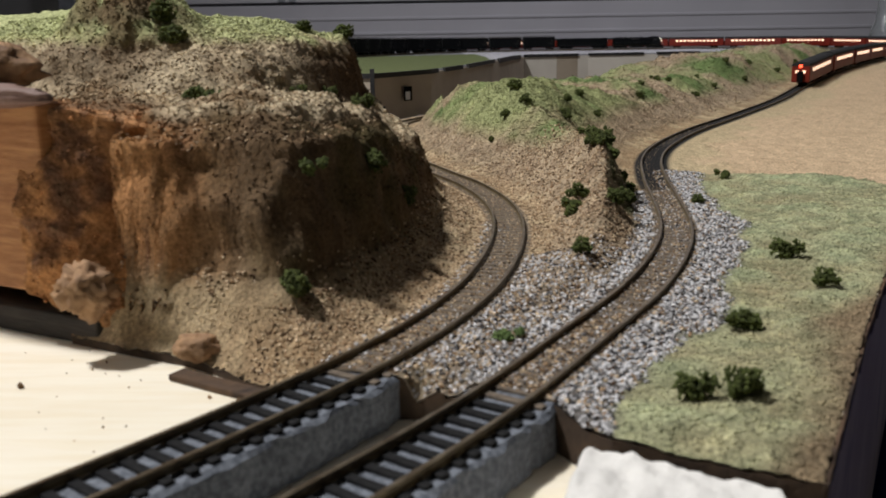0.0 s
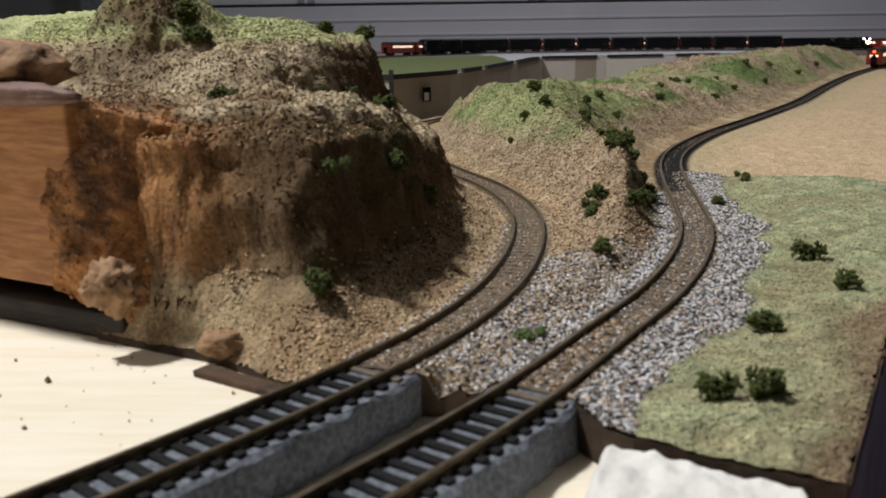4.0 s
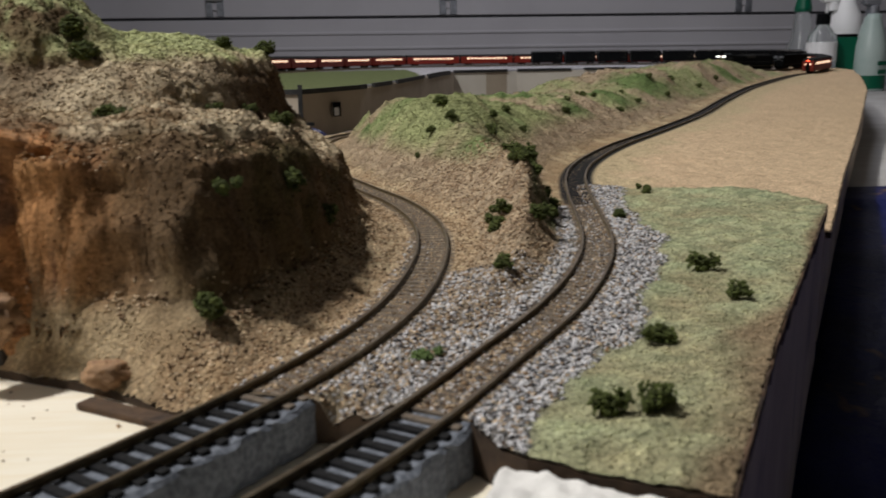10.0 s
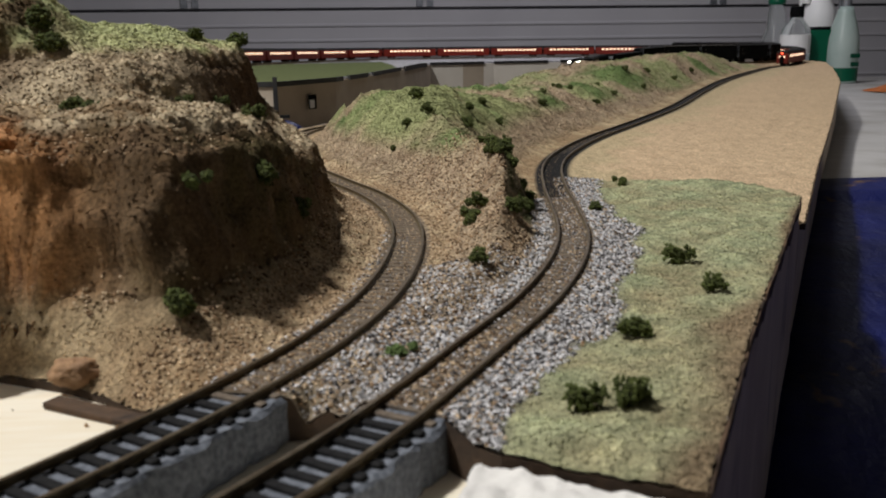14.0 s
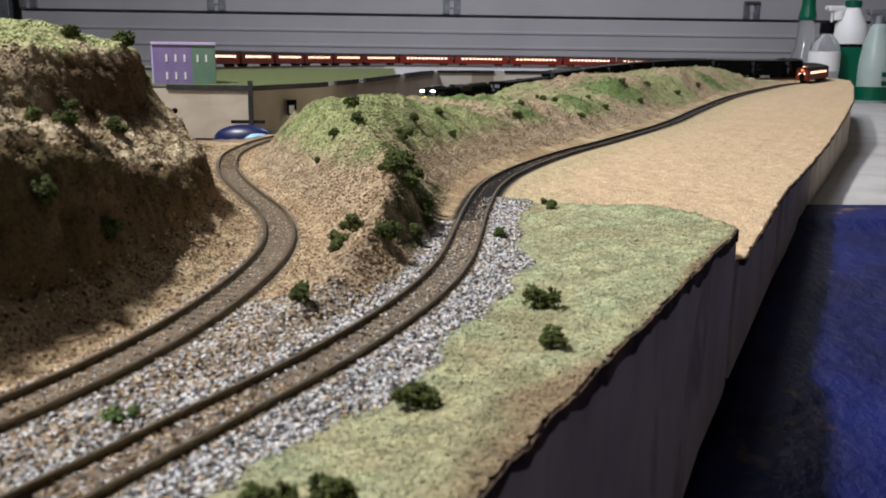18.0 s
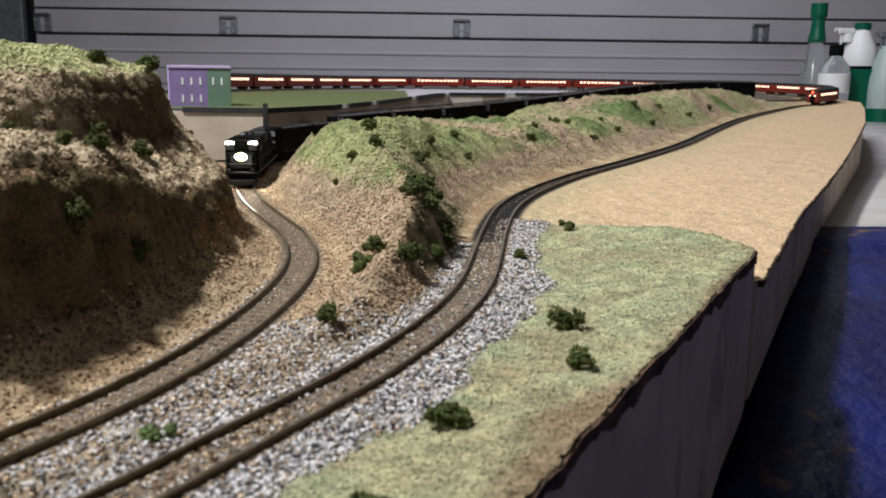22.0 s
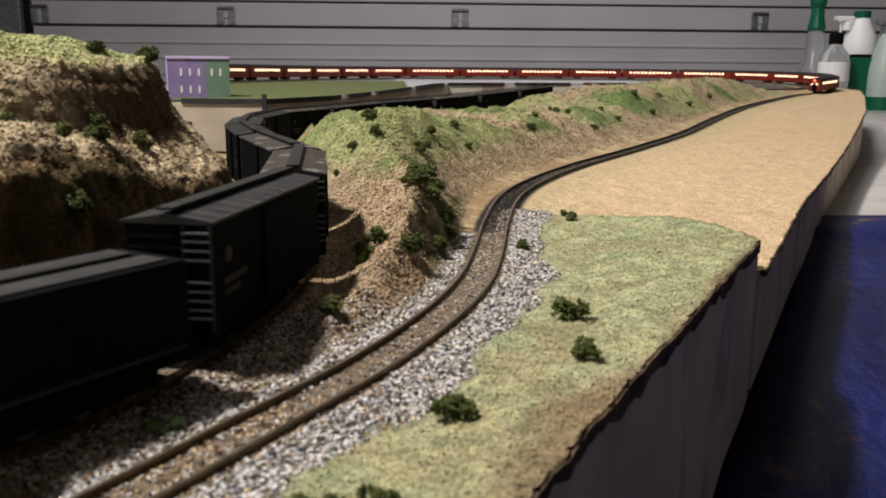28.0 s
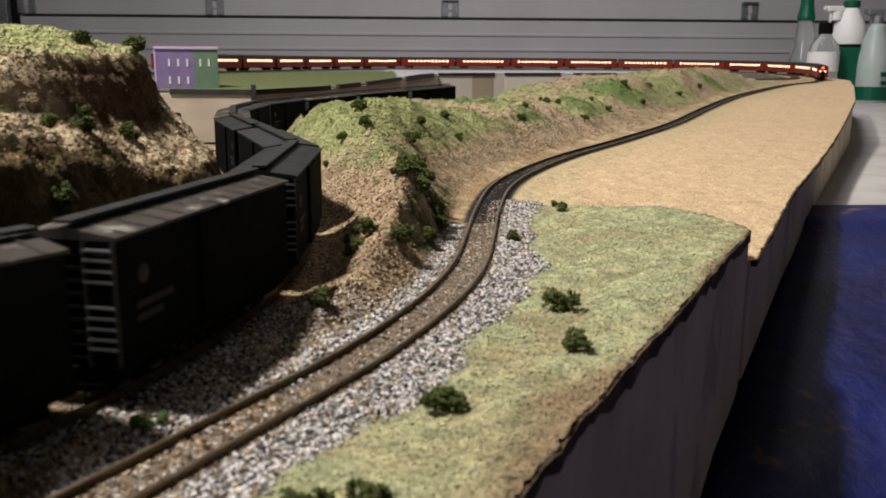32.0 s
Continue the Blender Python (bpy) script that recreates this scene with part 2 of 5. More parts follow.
INNER = [(-0.9, 1.02, 0.043), (-0.6, 1.03, 0.043), (-0.36, 1.1, 0.043), (-0.235, 1.24, 0.044), (-0.195, 1.4, 0.044), (-0.165, 1.52, 0.044), (-0.095, 1.84, 0.0445), (0.015, 2.06, 0.0455),
         (0.13, 2.14, 0.046), (0.534, 2.18, 0.0458), (0.763, 2.18, 0.0447), (0.838, 2.115, 0.0438), (0.873, 1.992, 0.0419), (0.865, 1.839, 0.0402), (0.828, 1.687, 0.0376), (0.765, 1.575, 0.036),
         (0.69, 1.525, 0.035), (0.6, 1.49, 0.035), (0.52, 1.455, 0.034), (0.44, 1.37, 0.03), (0.36, 1.265, 0.025), (0.26, 1.135, 0.016), (0.155, 1.0, 0.008), (0.085, 0.91, 0.004),
         (0.031, 0.835, 0.002), (-0.009, 0.765, 0.0), (-0.032, 0.7, 0.0), (-0.0405, 0.61, 0.0), (-0.034, 0.54, 0.0), (-0.0202, 0.478, 0.0), (-0.002, 0.42, 0.0), (0.0122, 0.3775, 0.0),
         (0.0205, 0.335, 0.0), (0.0222, 0.298, 0.0), (0.0185, 0.258, 0.0), (0.0106, 0.2195, 0.0), (-0.0005, 0.188, 0.0), (-0.0136, 0.163, 0.0), (-0.0285, 0.1405, 0.0), (-0.049, 0.1135, 0.0),
         (-0.074, 0.083, 0.0), (-0.105, 0.05, 0.0), (-0.2, -0.045, 0.0), (-0.5, -0.33, 0.0), (-1.2, -1.0, 0.0)]
OUTER = [(-0.9, 0.96, 0.043), (-0.6, 0.97, 0.043), (-0.4, 1.05, 0.043), (-0.285, 1.2, 0.044), (-0.24, 1.38, 0.044), (-0.21, 1.5, 0.044), (-0.095, 1.87, 0.0445), (0.015, 2.1, 0.0455),
         (0.13, 2.19, 0.046), (0.494, 2.252, 0.0457), (0.681, 2.252, 0.0446), (0.808, 2.194, 0.0436), (0.888, 2.071, 0.0417), (0.911, 1.912, 0.0389), (0.893, 1.759, 0.0363), (0.842, 1.615, 0.0329),
         (0.782, 1.53, 0.0293), (0.7, 1.44, 0.0275), (0.575, 1.25, 0.0243), (0.48, 1.108, 0.0195), (0.405, 0.995, 0.0115), (0.325, 0.86, 0.004), (0.243, 0.728, 0.0005), (0.173, 0.608, 0.0),
         (0.131, 0.52, 0.0), (0.1085, 0.455, 0.0), (0.0945, 0.388, 0.0), (0.086, 0.335, 0.0), (0.0775, 0.287, 0.0), (0.066, 0.248, 0.0), (0.049, 0.2085, 0.0), (0.0275, 0.171, 0.0),
         (0.0075, 0.138, 0.0), (-0.0145, 0.108, 0.0), (-0.035, 0.083, 0.0), (-0.09, 0.028, 0.0), (-0.3, -0.17, 0.0), (-1.0, -0.84, 0.0)]
P_IN, S_IN = spline(INNER)
P_OUT, S_OUT = spline(OUTER)


def on_line(points, s):
    return np.array([np.interp(s, np.arange(len(points)) * 0.002, points[:, k]) for k in range(3)])


def near_line(points, x, y):
    """Distance to a line and the index of its nearest point, for arrays x and y."""
    best, idx = np.full(x.shape, 9.0), np.zeros(x.shape, int)
    for k in range(0, len(points), 10):
        d = (x - points[k, 0]) ** 2 + (y - points[k, 1]) ** 2
        m = d < best
        best[m], idx[m] = d[m], k
    dist, where = np.sqrt(best), idx.copy()
    for side in (-10, 10):
        other = np.clip(idx + side, 0, len(points) - 1)
        a, b = points[idx, :2], points[other, :2] - points[idx, :2]
        t = np.clip(((x - a[..., 0]) * b[..., 0] + (y - a[..., 1]) * b[..., 1]) / ((b**2).sum(-1) + 1e-12), 0, 1)
        d = np.hypot(x - a[..., 0] - t * b[..., 0], y - a[..., 1] - t * b[..., 1])
        m = d < dist
        dist[m], where[m] = d[m], (idx + (t * (other - idx)).astype(int))[m]
    return dist, where


def lump(x, y, scale, seed):
    """Smooth value noise in -1..1 on arrays."""
    rs = np.random.RandomState(seed)
    g = rs.uniform(-1, 1, (257, 257))
    u, v = (x * scale) % 256, (y * scale) % 256
    i, j = np.minimum(np.floor(u).astype(int), 255), np.minimum(np.floor(v).astype(int), 255)
    a, b = u - i, v - j
    a, b = a * a * (3 - 2 * a), b * b * (3 - 2 * b)
    return (g[i, j] * (1 - a) + g[i + 1, j] * a) * (1 - b) + (g[i, j + 1] * (1 - a) + g[i + 1, j + 1] * a) * b


def fractal(x, y, scale, seed, octaves=4):
    return sum(lump(x + 3.1 * k, y - 1.7 * k, scale * 2**k, seed + k) * 0.5**k for k in range(octaves))


def lump3(p, scale, seed):
    """Smooth value noise in -1..1 at points of shape (..., 3)."""
    g = np.random.RandomState(seed).uniform(-1, 1, (65, 65, 65))
    q = (p * scale) % 64
    i = np.minimum(np.floor(q).astype(int), 63)
    f = q - i
    f = f * f * (3 - 2 * f)
    r = 0.0
    for a in (0, 1):
        for b in (0, 1):
            for c in (0, 1):
                w = (f[..., 0] if a else 1 - f[..., 0]) * (f[..., 1] if b else 1 - f[..., 1]) * (f[..., 2] if c else 1 - f[..., 2])
                r = r + w * g[i[..., 0] + a, i[..., 1] + b, i[..., 2] + c]
    return r


def fractal3(p, scale, seed, octaves=3):
    return sum(lump3(p + 0.31 * k, scale * 2**k, seed + k) * 0.5**k for k in range(octaves))


def ease(v):
    v = np.clip(v, 0, 1)
    return v * v * (3 - 2 * v)


# ---- the ground of the layout ----
FRONT = np.array([(-0.5, 0.415), (-0.125, 0.2196), (-0.0998, 0.2071), (-0.0798, 0.196), (-0.0567, 0.1841), (-0.0407, 0.1719), (-0.022, 0.1585), (-0.0098, 0.1545), (-0.0044, 0.1545), (0.004, 0.151), (0.018, 0.142), (0.026, 0.1265), (0.0475, 0.112), (0.052, 0.11)])
GREEN_EDGE = [(0.052, 0.11), (0.091, 0.18), (0.181, 0.332), (0.186, 0.3415), (0.1865, 0.346)]
TAN_EDGE = [(0.192, 0.3481), (0.3, 0.531), (0.43, 0.752), (0.605, 1.05), (0.79, 1.4), (0.9, 1.62), (0.945, 1.85), (0.955, 2.1), (0.93, 2.35)]
FASCIA = [(-0.95, 0.9), (-0.3, 0.862), (-0.065, 0.845), (-0.012, 0.93), (0.03, 1.06), (0.08, 1.27), (0.139, 1.53), (0.26, 1.6), (0.42, 1.66), (0.6, 1.72)]
DECK = FASCIA + [(0.75, 1.76), (0.78, 1.9), (0.8, 2.5), (-0.95, 2.5)]


def deck_z(y):
    return np.interp(y, [0.85, 1.4], [0.0345, 0.0425])


def inside(poly, x, y):
    r = np.zeros(x.shape, bool)
    for (a, b), (c, d) in zip(poly, poly[1:] + poly[:1]):
        cut = ((b > y) != (d > y)) & (x < (c - a) * (y - b) / (d - b + 1e-12) + a)
        r ^= cut
    return r


def front_line(x):
    return np.interp(x, FRONT[:, 0], FRONT[:, 1])


def right_line(y):
    return np.interp(y, [0.11, 0.18, 0.332, 0.3415, 0.346, 0.3481, 0.531, 0.752, 1.05, 1.4, 1.62, 1.85, 2.1, 2.35], [0.052, 0.091, 0.181, 0.186, 0.1865, 0.192, 0.3, 0.43, 0.605, 0.79, 0.9, 0.945, 0.955, 0.93])


# where the two lines come out of the far loop
HALF_IN, HALF_OUT = (int(np.argmin(np.hypot(p[:, 0] - x, p[:, 1] - 1.84))) for p, x in ((P_IN, 0.865), (P_OUT, 0.91)))


def near_half(points, half, x, y):
    """As near_line, but in front of the loop only the line that leaves it counts."""
    d, i = near_line(points, x, y)
    e, j = near_line(points[half:], x, y)
    return np.where(y < 1.72, e, d), np.where(y < 1.72, j + half, i)


def land(x, y):
    """Height of the scenery, and masks: hill, ridge, green, tan, gravel."""
    da, ia = near_half(P_IN, HALF_IN, x, y)
    db, ib = near_half(P_OUT, HALF_OUT, x, y)
    wa, wb = 1 / (da**2 + 4e-4), 1 / (db**2 + 4e-4)
    base = (P_IN[ia, 2] * wa + P_OUT[ib, 2] * wb) / (wa + wb)
    base = np.minimum(base, 0.045)
    qa, qb = P_IN[ia], P_OUT[ib]
    ta = P_IN[np.minimum(ia + 4, len(P_IN) - 1)] - qa
    tb = P_OUT[np.minimum(ib + 4, len(P_OUT) - 1)] - qb
    side_a = ta[..., 0] * (y - qa[..., 1]) - ta[..., 1] * (x - qa[..., 0])  # the lines run towards the front: < 0 is the side of the hill
    side_b = tb[..., 0] * (y - qb[..., 1]) - tb[..., 1] * (x - qb[..., 0])
    base = base - np.where((side_a < 0) & (y > 0.7) & (y < 1.75), np.clip(0.25 * (da - 0.02), 0, 0.035), 0)
    n1, n2, n3 = fractal(x, y, 28, 11), fractal(x, y, 90, 21), fractal(x, y, 300, 31, 3)
    # the hill beside the inner track
    off = np.where((side_a < 0), da, 0.0)
    off = off * (1 + 0.35 * ease((y - 0.33) / 0.05)) + 0.002 * n1
    to_front = y - front_line(x)
    bound = (0.014 + 0.009 * ease((-0.05 - x) / 0.02) * ease((to_front - 0.002) / 0.008) + 0.8 * np.maximum(to_front + 0.002 * n1 * ease(to_front / 0.01), 0))
    off = np.where(off > 0.004, -0.005 * np.log(np.exp(-off / 0.005) + np.exp(-bound / 0.005)), off)
    run = 0.5 * (x - y)
    guess = np.interp(off, [0.012, 0.026, 0.037, 0.07], [0, 0.01, 0.038, 0.064])
    off = off + ease((off - 0.016) / 0.01) * (0.0012 * lump(run + 0.4 * x, guess, 75, 61) + 0.0006 * lump(run - 0.3 * y, guess * 1.3, 190, 62))
    off = np.where(off > 0.046, 0.046 + (off - 0.046) * np.interp(y, [0.2, 0.26, 0.3, 0.34], [0.3, 0.4, 0.7, 1.0]), off)
    prof = np.interp(off, [0.0, 0.012, 0.02, 0.026, 0.029, 0.032, 0.046, 0.058, 0.062, 0.068, 0.1, 0.3], [0, 0, 0.003, 0.0075, 0.0165, 0.0235, 0.033, 0.0445, 0.0555, 0.0625, 0.07, 0.088])
    slope = np.interp(off, [0.0, 0.012, 0.02, 0.027, 0.0298, 0.0325, 0.046, 0.058, 0.068, 0.1, 0.3], [0, 0, 0.004, 0.0105, 0.0265, 0.04, 0.0475, 0.053, 0.0575, 0.066, 0.086])
    tier = ease((y - 0.19) / 0.15)
    prof = prof * tier + slope * (1 - tier)
    cut = ease((0.66 - y - 0.4 * (x + 0.1) + 0.006 * n1) / 0.11)
    hill = prof * cut
    # a low outcrop and ledges on the hill
    ledge = (0.0024 * fractal(x, y, 45, 51, 3) + 0.0016 * fractal(x, y, 95, 52, 3)) * ease((off - 0.02) / 0.02) * (1 - 0.75 * ease((off - 0.064) / 0.008))
    hill = hill + ledge * cut
    out = ease(1 - np.hypot((x + 0.106) / 0.028, (y - 0.305) / 0.05)) * 0.022
    hill = hill + out * ease((off - 0.05) / 0.02)
    hill_m = ease((off - 0.018) / 0.012) * (cut > 0.02) * (y > front_line(x))
    # the ridge between the tracks
    mid = (side_a > 0) & (side_b < 0)
    crest = np.interp(y, [0.2, 0.235, 0.262, 0.3, 0.33, 0.365, 0.41, 0.47, 0.53, 0.6, 0.64, 0.69, 0.75, 0.845, 0.895, 0.955, 1.15, 1.3, 1.42, 1.5], [0, 0.004, 0.008, 0.014, 0.0285, 0.0295, 0.022, 0.032, 0.035, 0.031, 0.028, 0.025, 0.026, 0.025, 0.0185, 0.0315, 0.029, 0.024, 0.014, 0])
    wl = np.interp(y, [0.2, 0.3, 0.36, 0.45, 0.55, 0.9], [0.012, 0.026, 0.04, 0.046, 0.036, 0.055])
    wr = np.interp(y, [0.2, 0.3, 0.36, 0.45, 0.55, 0.9, 1.2], [0.012, 0.016, 0.021, 0.05, 0.07, 0.07, 0.06])
    left = np.clip((da - 0.011 + 0.0016 * n1) / wl, 0, 1)
    left = 0.55 * left**1.3 + 0.45 * ease(left)
    other = ease((db - 0.011 + 0.0012 * n1) / wr)
    shape = np.minimum(left, other)
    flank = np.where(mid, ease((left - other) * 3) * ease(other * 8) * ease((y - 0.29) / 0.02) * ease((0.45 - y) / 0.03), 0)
    ridge = np.where(mid, crest * shape * (1 + 0.14 * lump(x, y, 22, 71) + 0.1 * lump(x, y, 9, 72) * ease((y - 0.9) / 0.1)) + 0.0024 * n2 * shape, 0)
    ridge_m = np.where(mid, ease(shape * 6), 0)
    z = base + np.where(side_a < 0, hill, 0) + ridge
    # ground right of the outer track
    right = side_b > 0
    green = right & (y < np.interp(x, [0.08, 0.112, 0.13, 0.167, 0.1815, 0.1875], [0.415, 0.41, 0.402, 0.389, 0.37, 0.346]) + 0.002 * n2)
    z = z + np.where(right & green, 0.0012 * ease((db - 0.012) / 0.03), 0)
    z = z + np.where(right & ~green, -0.002 * ease((db - 0.006) / 0.02), 0)
    z = z - (0.0082 - 0.0075 * ease((x + 0.02) / 0.035)) * ease(1 - (y - front_line(x)) / np.interp(x, [-0.03, 0.0], [0.013, 0.007])) * ease((np.minimum(da, db) - 0.0085) / 0.003)
    z = z + 0.0004 * n3 * ease((np.minimum(da, db) - 0.009) / 0.004) + 0.0007 * n2 * ease((np.minimum(da, db) - 0.01) / 0.01)
    tan = right & ~green
    z = z - tan * 0.01 * ease(1 - (y - 0.34) / 0.13) * ease((x - 0.12) / 0.06)
    gravel = np.where(right, ease((0.022 + 0.005 * n1 - db) / 0.006) * (y < 0.42), np.where(mid, ease((0.5 - crest * 30 * shape)) * (y < 0.25), 0))
    gravel = np.maximum(gravel, np.where(side_a < 0, ease((0.012 - da) / 0.004) * 0.3 * (y < 0.3), 0))
    gravel = np.maximum(gravel, np.where(mid & (y < 0.36), ease((0.016 - db) / 0.005) * 0.7, 0))
    return z, hill_m, ridge_m, green, tan, gravel, (n1, n2, n3, da, db, side_a, shape, crest, off, flank)


def relief(x, y, z, hill_m, normal):
    """Rough lumps of the hill, pushed out along its surface."""
    p = np.stack([x, y, z], -1)
    front = ease(1.3 - (y - front_line(x)) / 0.03) * ease((-0.02 - x) / 0.03)
    r = hill_m * ((0.0009 + 0.0022 * front) * fractal3(p, 120, 81, 3) + 0.0008 * fractal3(p, 330, 85, 3))
    return p + normal * r[..., None]


def blend(a, b, f):
    return a * (1 - f[..., None]) + np.array(b) * f[..., None]


def paint(x, y, z, parts):
    """Colours of turf, sawdust, dirt and gravel on the scenery."""
    _, hill_m, ridge_m, green, tan, gravel, (n1, n2, n3, da, db, side_a, shape, crest, off, flank) = parts
    c = np.zeros(x.shape + (3,)) + np.array((0.34, 0.24, 0.14))
    c = blend(c, (0.5, 0.39, 0.24), ease(n2 * 0.8 + 0.4))
    c = blend(c, (0.34, 0.37, 0.22), green * (0.75 + 0.25 * n2))
    c = blend(c, (0.5, 0.48, 0.27), green * ease(n3 * 1.1 - 0.05) * 0.25)
    c = blend(c, (0.2, 0.22, 0.11), green * ease(-n3 * 1.1 - 0.1) * 0.3)
    c = blend(c, (0.24, 0.18, 0.11), green * ease(1.1 - (right_line(y) - x) / np.interp(y, [0.12, 0.25], [0.012, 0.007]) + 0.7 * n1))
    c = blend(c, (0.6, 0.445, 0.285), tan * 1.0)
    c = blend(c, (0.56, 0.41, 0.26), tan * ease(n2 * 0.8))
    c = blend(c, (0.5, 0.42, 0.25), tan * ease(1.2 - (db - 0.008) / 0.03 + 0.6 * n1) * 0.6)
    # hill: brown soil and moss, darkened for shade where steep, orange rock in front, straw on ledges, green tops
    p = np.stack([x, y, z], -1)
    k1, k2, k3 = fractal3(p, 60, 91), fractal3(p, 150, 94), fractal3(p, 450, 97, 2)
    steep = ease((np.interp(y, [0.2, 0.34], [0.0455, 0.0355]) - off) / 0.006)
    front = ease(1.35 - (y - front_line(x)) / 0.028) * ease((-0.042 - x) / 0.03) * ease((z - 0.004) / 0.008)
    # base brown and steep faces hold the cliff's shade in their colour
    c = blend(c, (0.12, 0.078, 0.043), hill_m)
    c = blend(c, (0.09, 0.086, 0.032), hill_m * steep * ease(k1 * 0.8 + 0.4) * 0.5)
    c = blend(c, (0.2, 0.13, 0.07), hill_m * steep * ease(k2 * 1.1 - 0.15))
    c = blend(c, (0.44, 0.215, 0.085), hill_m * front * (0.75 + 0.25 * k2))
    c = blend(c, (0.14, 0.07, 0.045), hill_m * front * ease(k2 * 1.2 - 0.1) * 0.8)
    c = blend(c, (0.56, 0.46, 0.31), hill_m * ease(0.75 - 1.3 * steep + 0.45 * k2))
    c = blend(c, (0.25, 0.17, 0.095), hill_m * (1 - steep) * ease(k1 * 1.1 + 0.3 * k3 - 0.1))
    # upper cliff band, painted dark brown as if shaded
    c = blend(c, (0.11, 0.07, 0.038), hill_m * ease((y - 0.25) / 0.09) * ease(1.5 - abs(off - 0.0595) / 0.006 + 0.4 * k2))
    c = blend(c, (0.44, 0.45, 0.22), hill_m * ease((z - 0.0605) / 0.004 + 0.4 * k1 + 0.2 * k3) * 0.9)
    c = blend(c, (0.38, 0.42, 0.21), hill_m * ease((z - 0.0635) / 0.004 + 0.9 * k1) * 0.5)
    knob = ease(1.2 - np.hypot((x + 0.102) / 0.026, (y - 0.3) / 0.045))
    c = blend(c, (0.14, 0.09, 0.05), hill_m * knob * ease(0.75 + k2))
    c = blend(c, (0.42, 0.33, 0.2), hill_m * ease((0.011 - z) / 0.006) * ease(0.6 + k2))
    # ridge: straw soil with patches of green turf
    far = ease((y - 0.36) / 0.08)
    c = blend(c, (0.4, 0.31, 0.21), ridge_m * 0.9)
    c = blend(c, (0.22, 0.15, 0.095), ridge_m * ease(k2 * 0.9 + 0.05 + 0.3 * k3) * 0.8)
    hump = ease((y - 0.4) / 0.06) * ease((0.72 - y) / 0.08)
    tall = ease((z - 0.01) / 0.012)
    c = blend(c, (0.3, 0.32, 0.15), ridge_m * far * tall * ease(0.4 + 0.8 * n1 + 0.6 * hump))
    c = blend(c, (0.14, 0.2, 0.07), ridge_m * far * tall * ease(lump(x, y, 17, 77) * 1.5 + 0.5 * k1 + 0.3 * hump))
    # right flank of the nose: dark moss, with the flank's shadow painted in
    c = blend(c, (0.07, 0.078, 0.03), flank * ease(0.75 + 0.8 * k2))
    c = blend(c, (0.17, 0.155, 0.14), gravel)
    c = blend(c, (0.12, 0.1, 0.085), ease((y - 0.66) / 0.05) * (side_a < 0) * ease((da - 0.012) / 0.01) * (hill_m < 0.3))
    c = blend(c, (0.13, 0.1, 0.07), ease((0.0074 - np.minimum(da, db)) / 0.0015) * 0.8)
    c = blend(c, (0.035, 0.033, 0.032), ease((0.0095 - db) / 0.002) * ease((y - 0.34) / 0.05))
    return np.clip(c * (1 + np.where(tan, 0.04, 0.18)[..., None] * n3[..., None]), 0.01, 0.9)


def ground_material():
    m = material("scenery", (0.3, 0.25, 0.15), rough=0.95, bump=1.0, bump_scale=800, spec=0.15)
    nt = m.node_tree
    b = nt.nodes["Principled BSDF"]
    at = nt.nodes.new("ShaderNodeVertexColor")
    at.layer_name = "turf"
    n = nt.nodes.new("ShaderNodeTexNoise")
    n.inputs["Scale"].default_value, n.inputs["Detail"].default_value = 1100, 3
    tc = nt.nodes.new("ShaderNodeTexCoord")
    nt.links.new(tc.outputs["Object"], n.inputs["Vector"])
    r = nt.nodes.new("ShaderNodeMapRange")
    r.inputs[1].default_value, r.inputs[2].default_value, r.inputs[3].default_value, r.inputs[4].default_value = 0.33, 0.67, 0.58, 1.38
    big = nt.nodes.new("ShaderNodeTexNoise")
    big.inputs["Scale"].default_value, big.inputs["Detail"].default_value = 330, 4
    nt.links.new(tc.outputs["Object"], big.inputs["Vector"])
    both = nt.nodes.new("ShaderNodeMath")
    both.operation = "MULTIPLY_ADD"
    both.inputs[1].default_value = 0.3
    nt.links.new(big.outputs[0], both.inputs[0])
    half = nt.nodes.new("ShaderNodeMath")
    half.operation = "MULTIPLY"
    half.inputs[1].default_value = 0.7
    nt.links.new(n.outputs[0], half.inputs[0])
    nt.links.new(half.outputs[0], both.inputs[2])
    nt.links.new(both.outputs[0], r.inputs[0])
    for q in nt.nodes:
        if q.type == "BUMP":
            q.inputs["Distance"].default_value = 0.0008
    h = nt.nodes.new("ShaderNodeHueSaturation")
    nt.links.new(r.outputs[0], h.inputs["Value"])
    nt.links.new(at.outputs[0], h.inputs["Color"])
    nt.links.new(h.outputs[0], b.inputs["Base Color"])
    return m


MAT["scenery"] = ground_material()


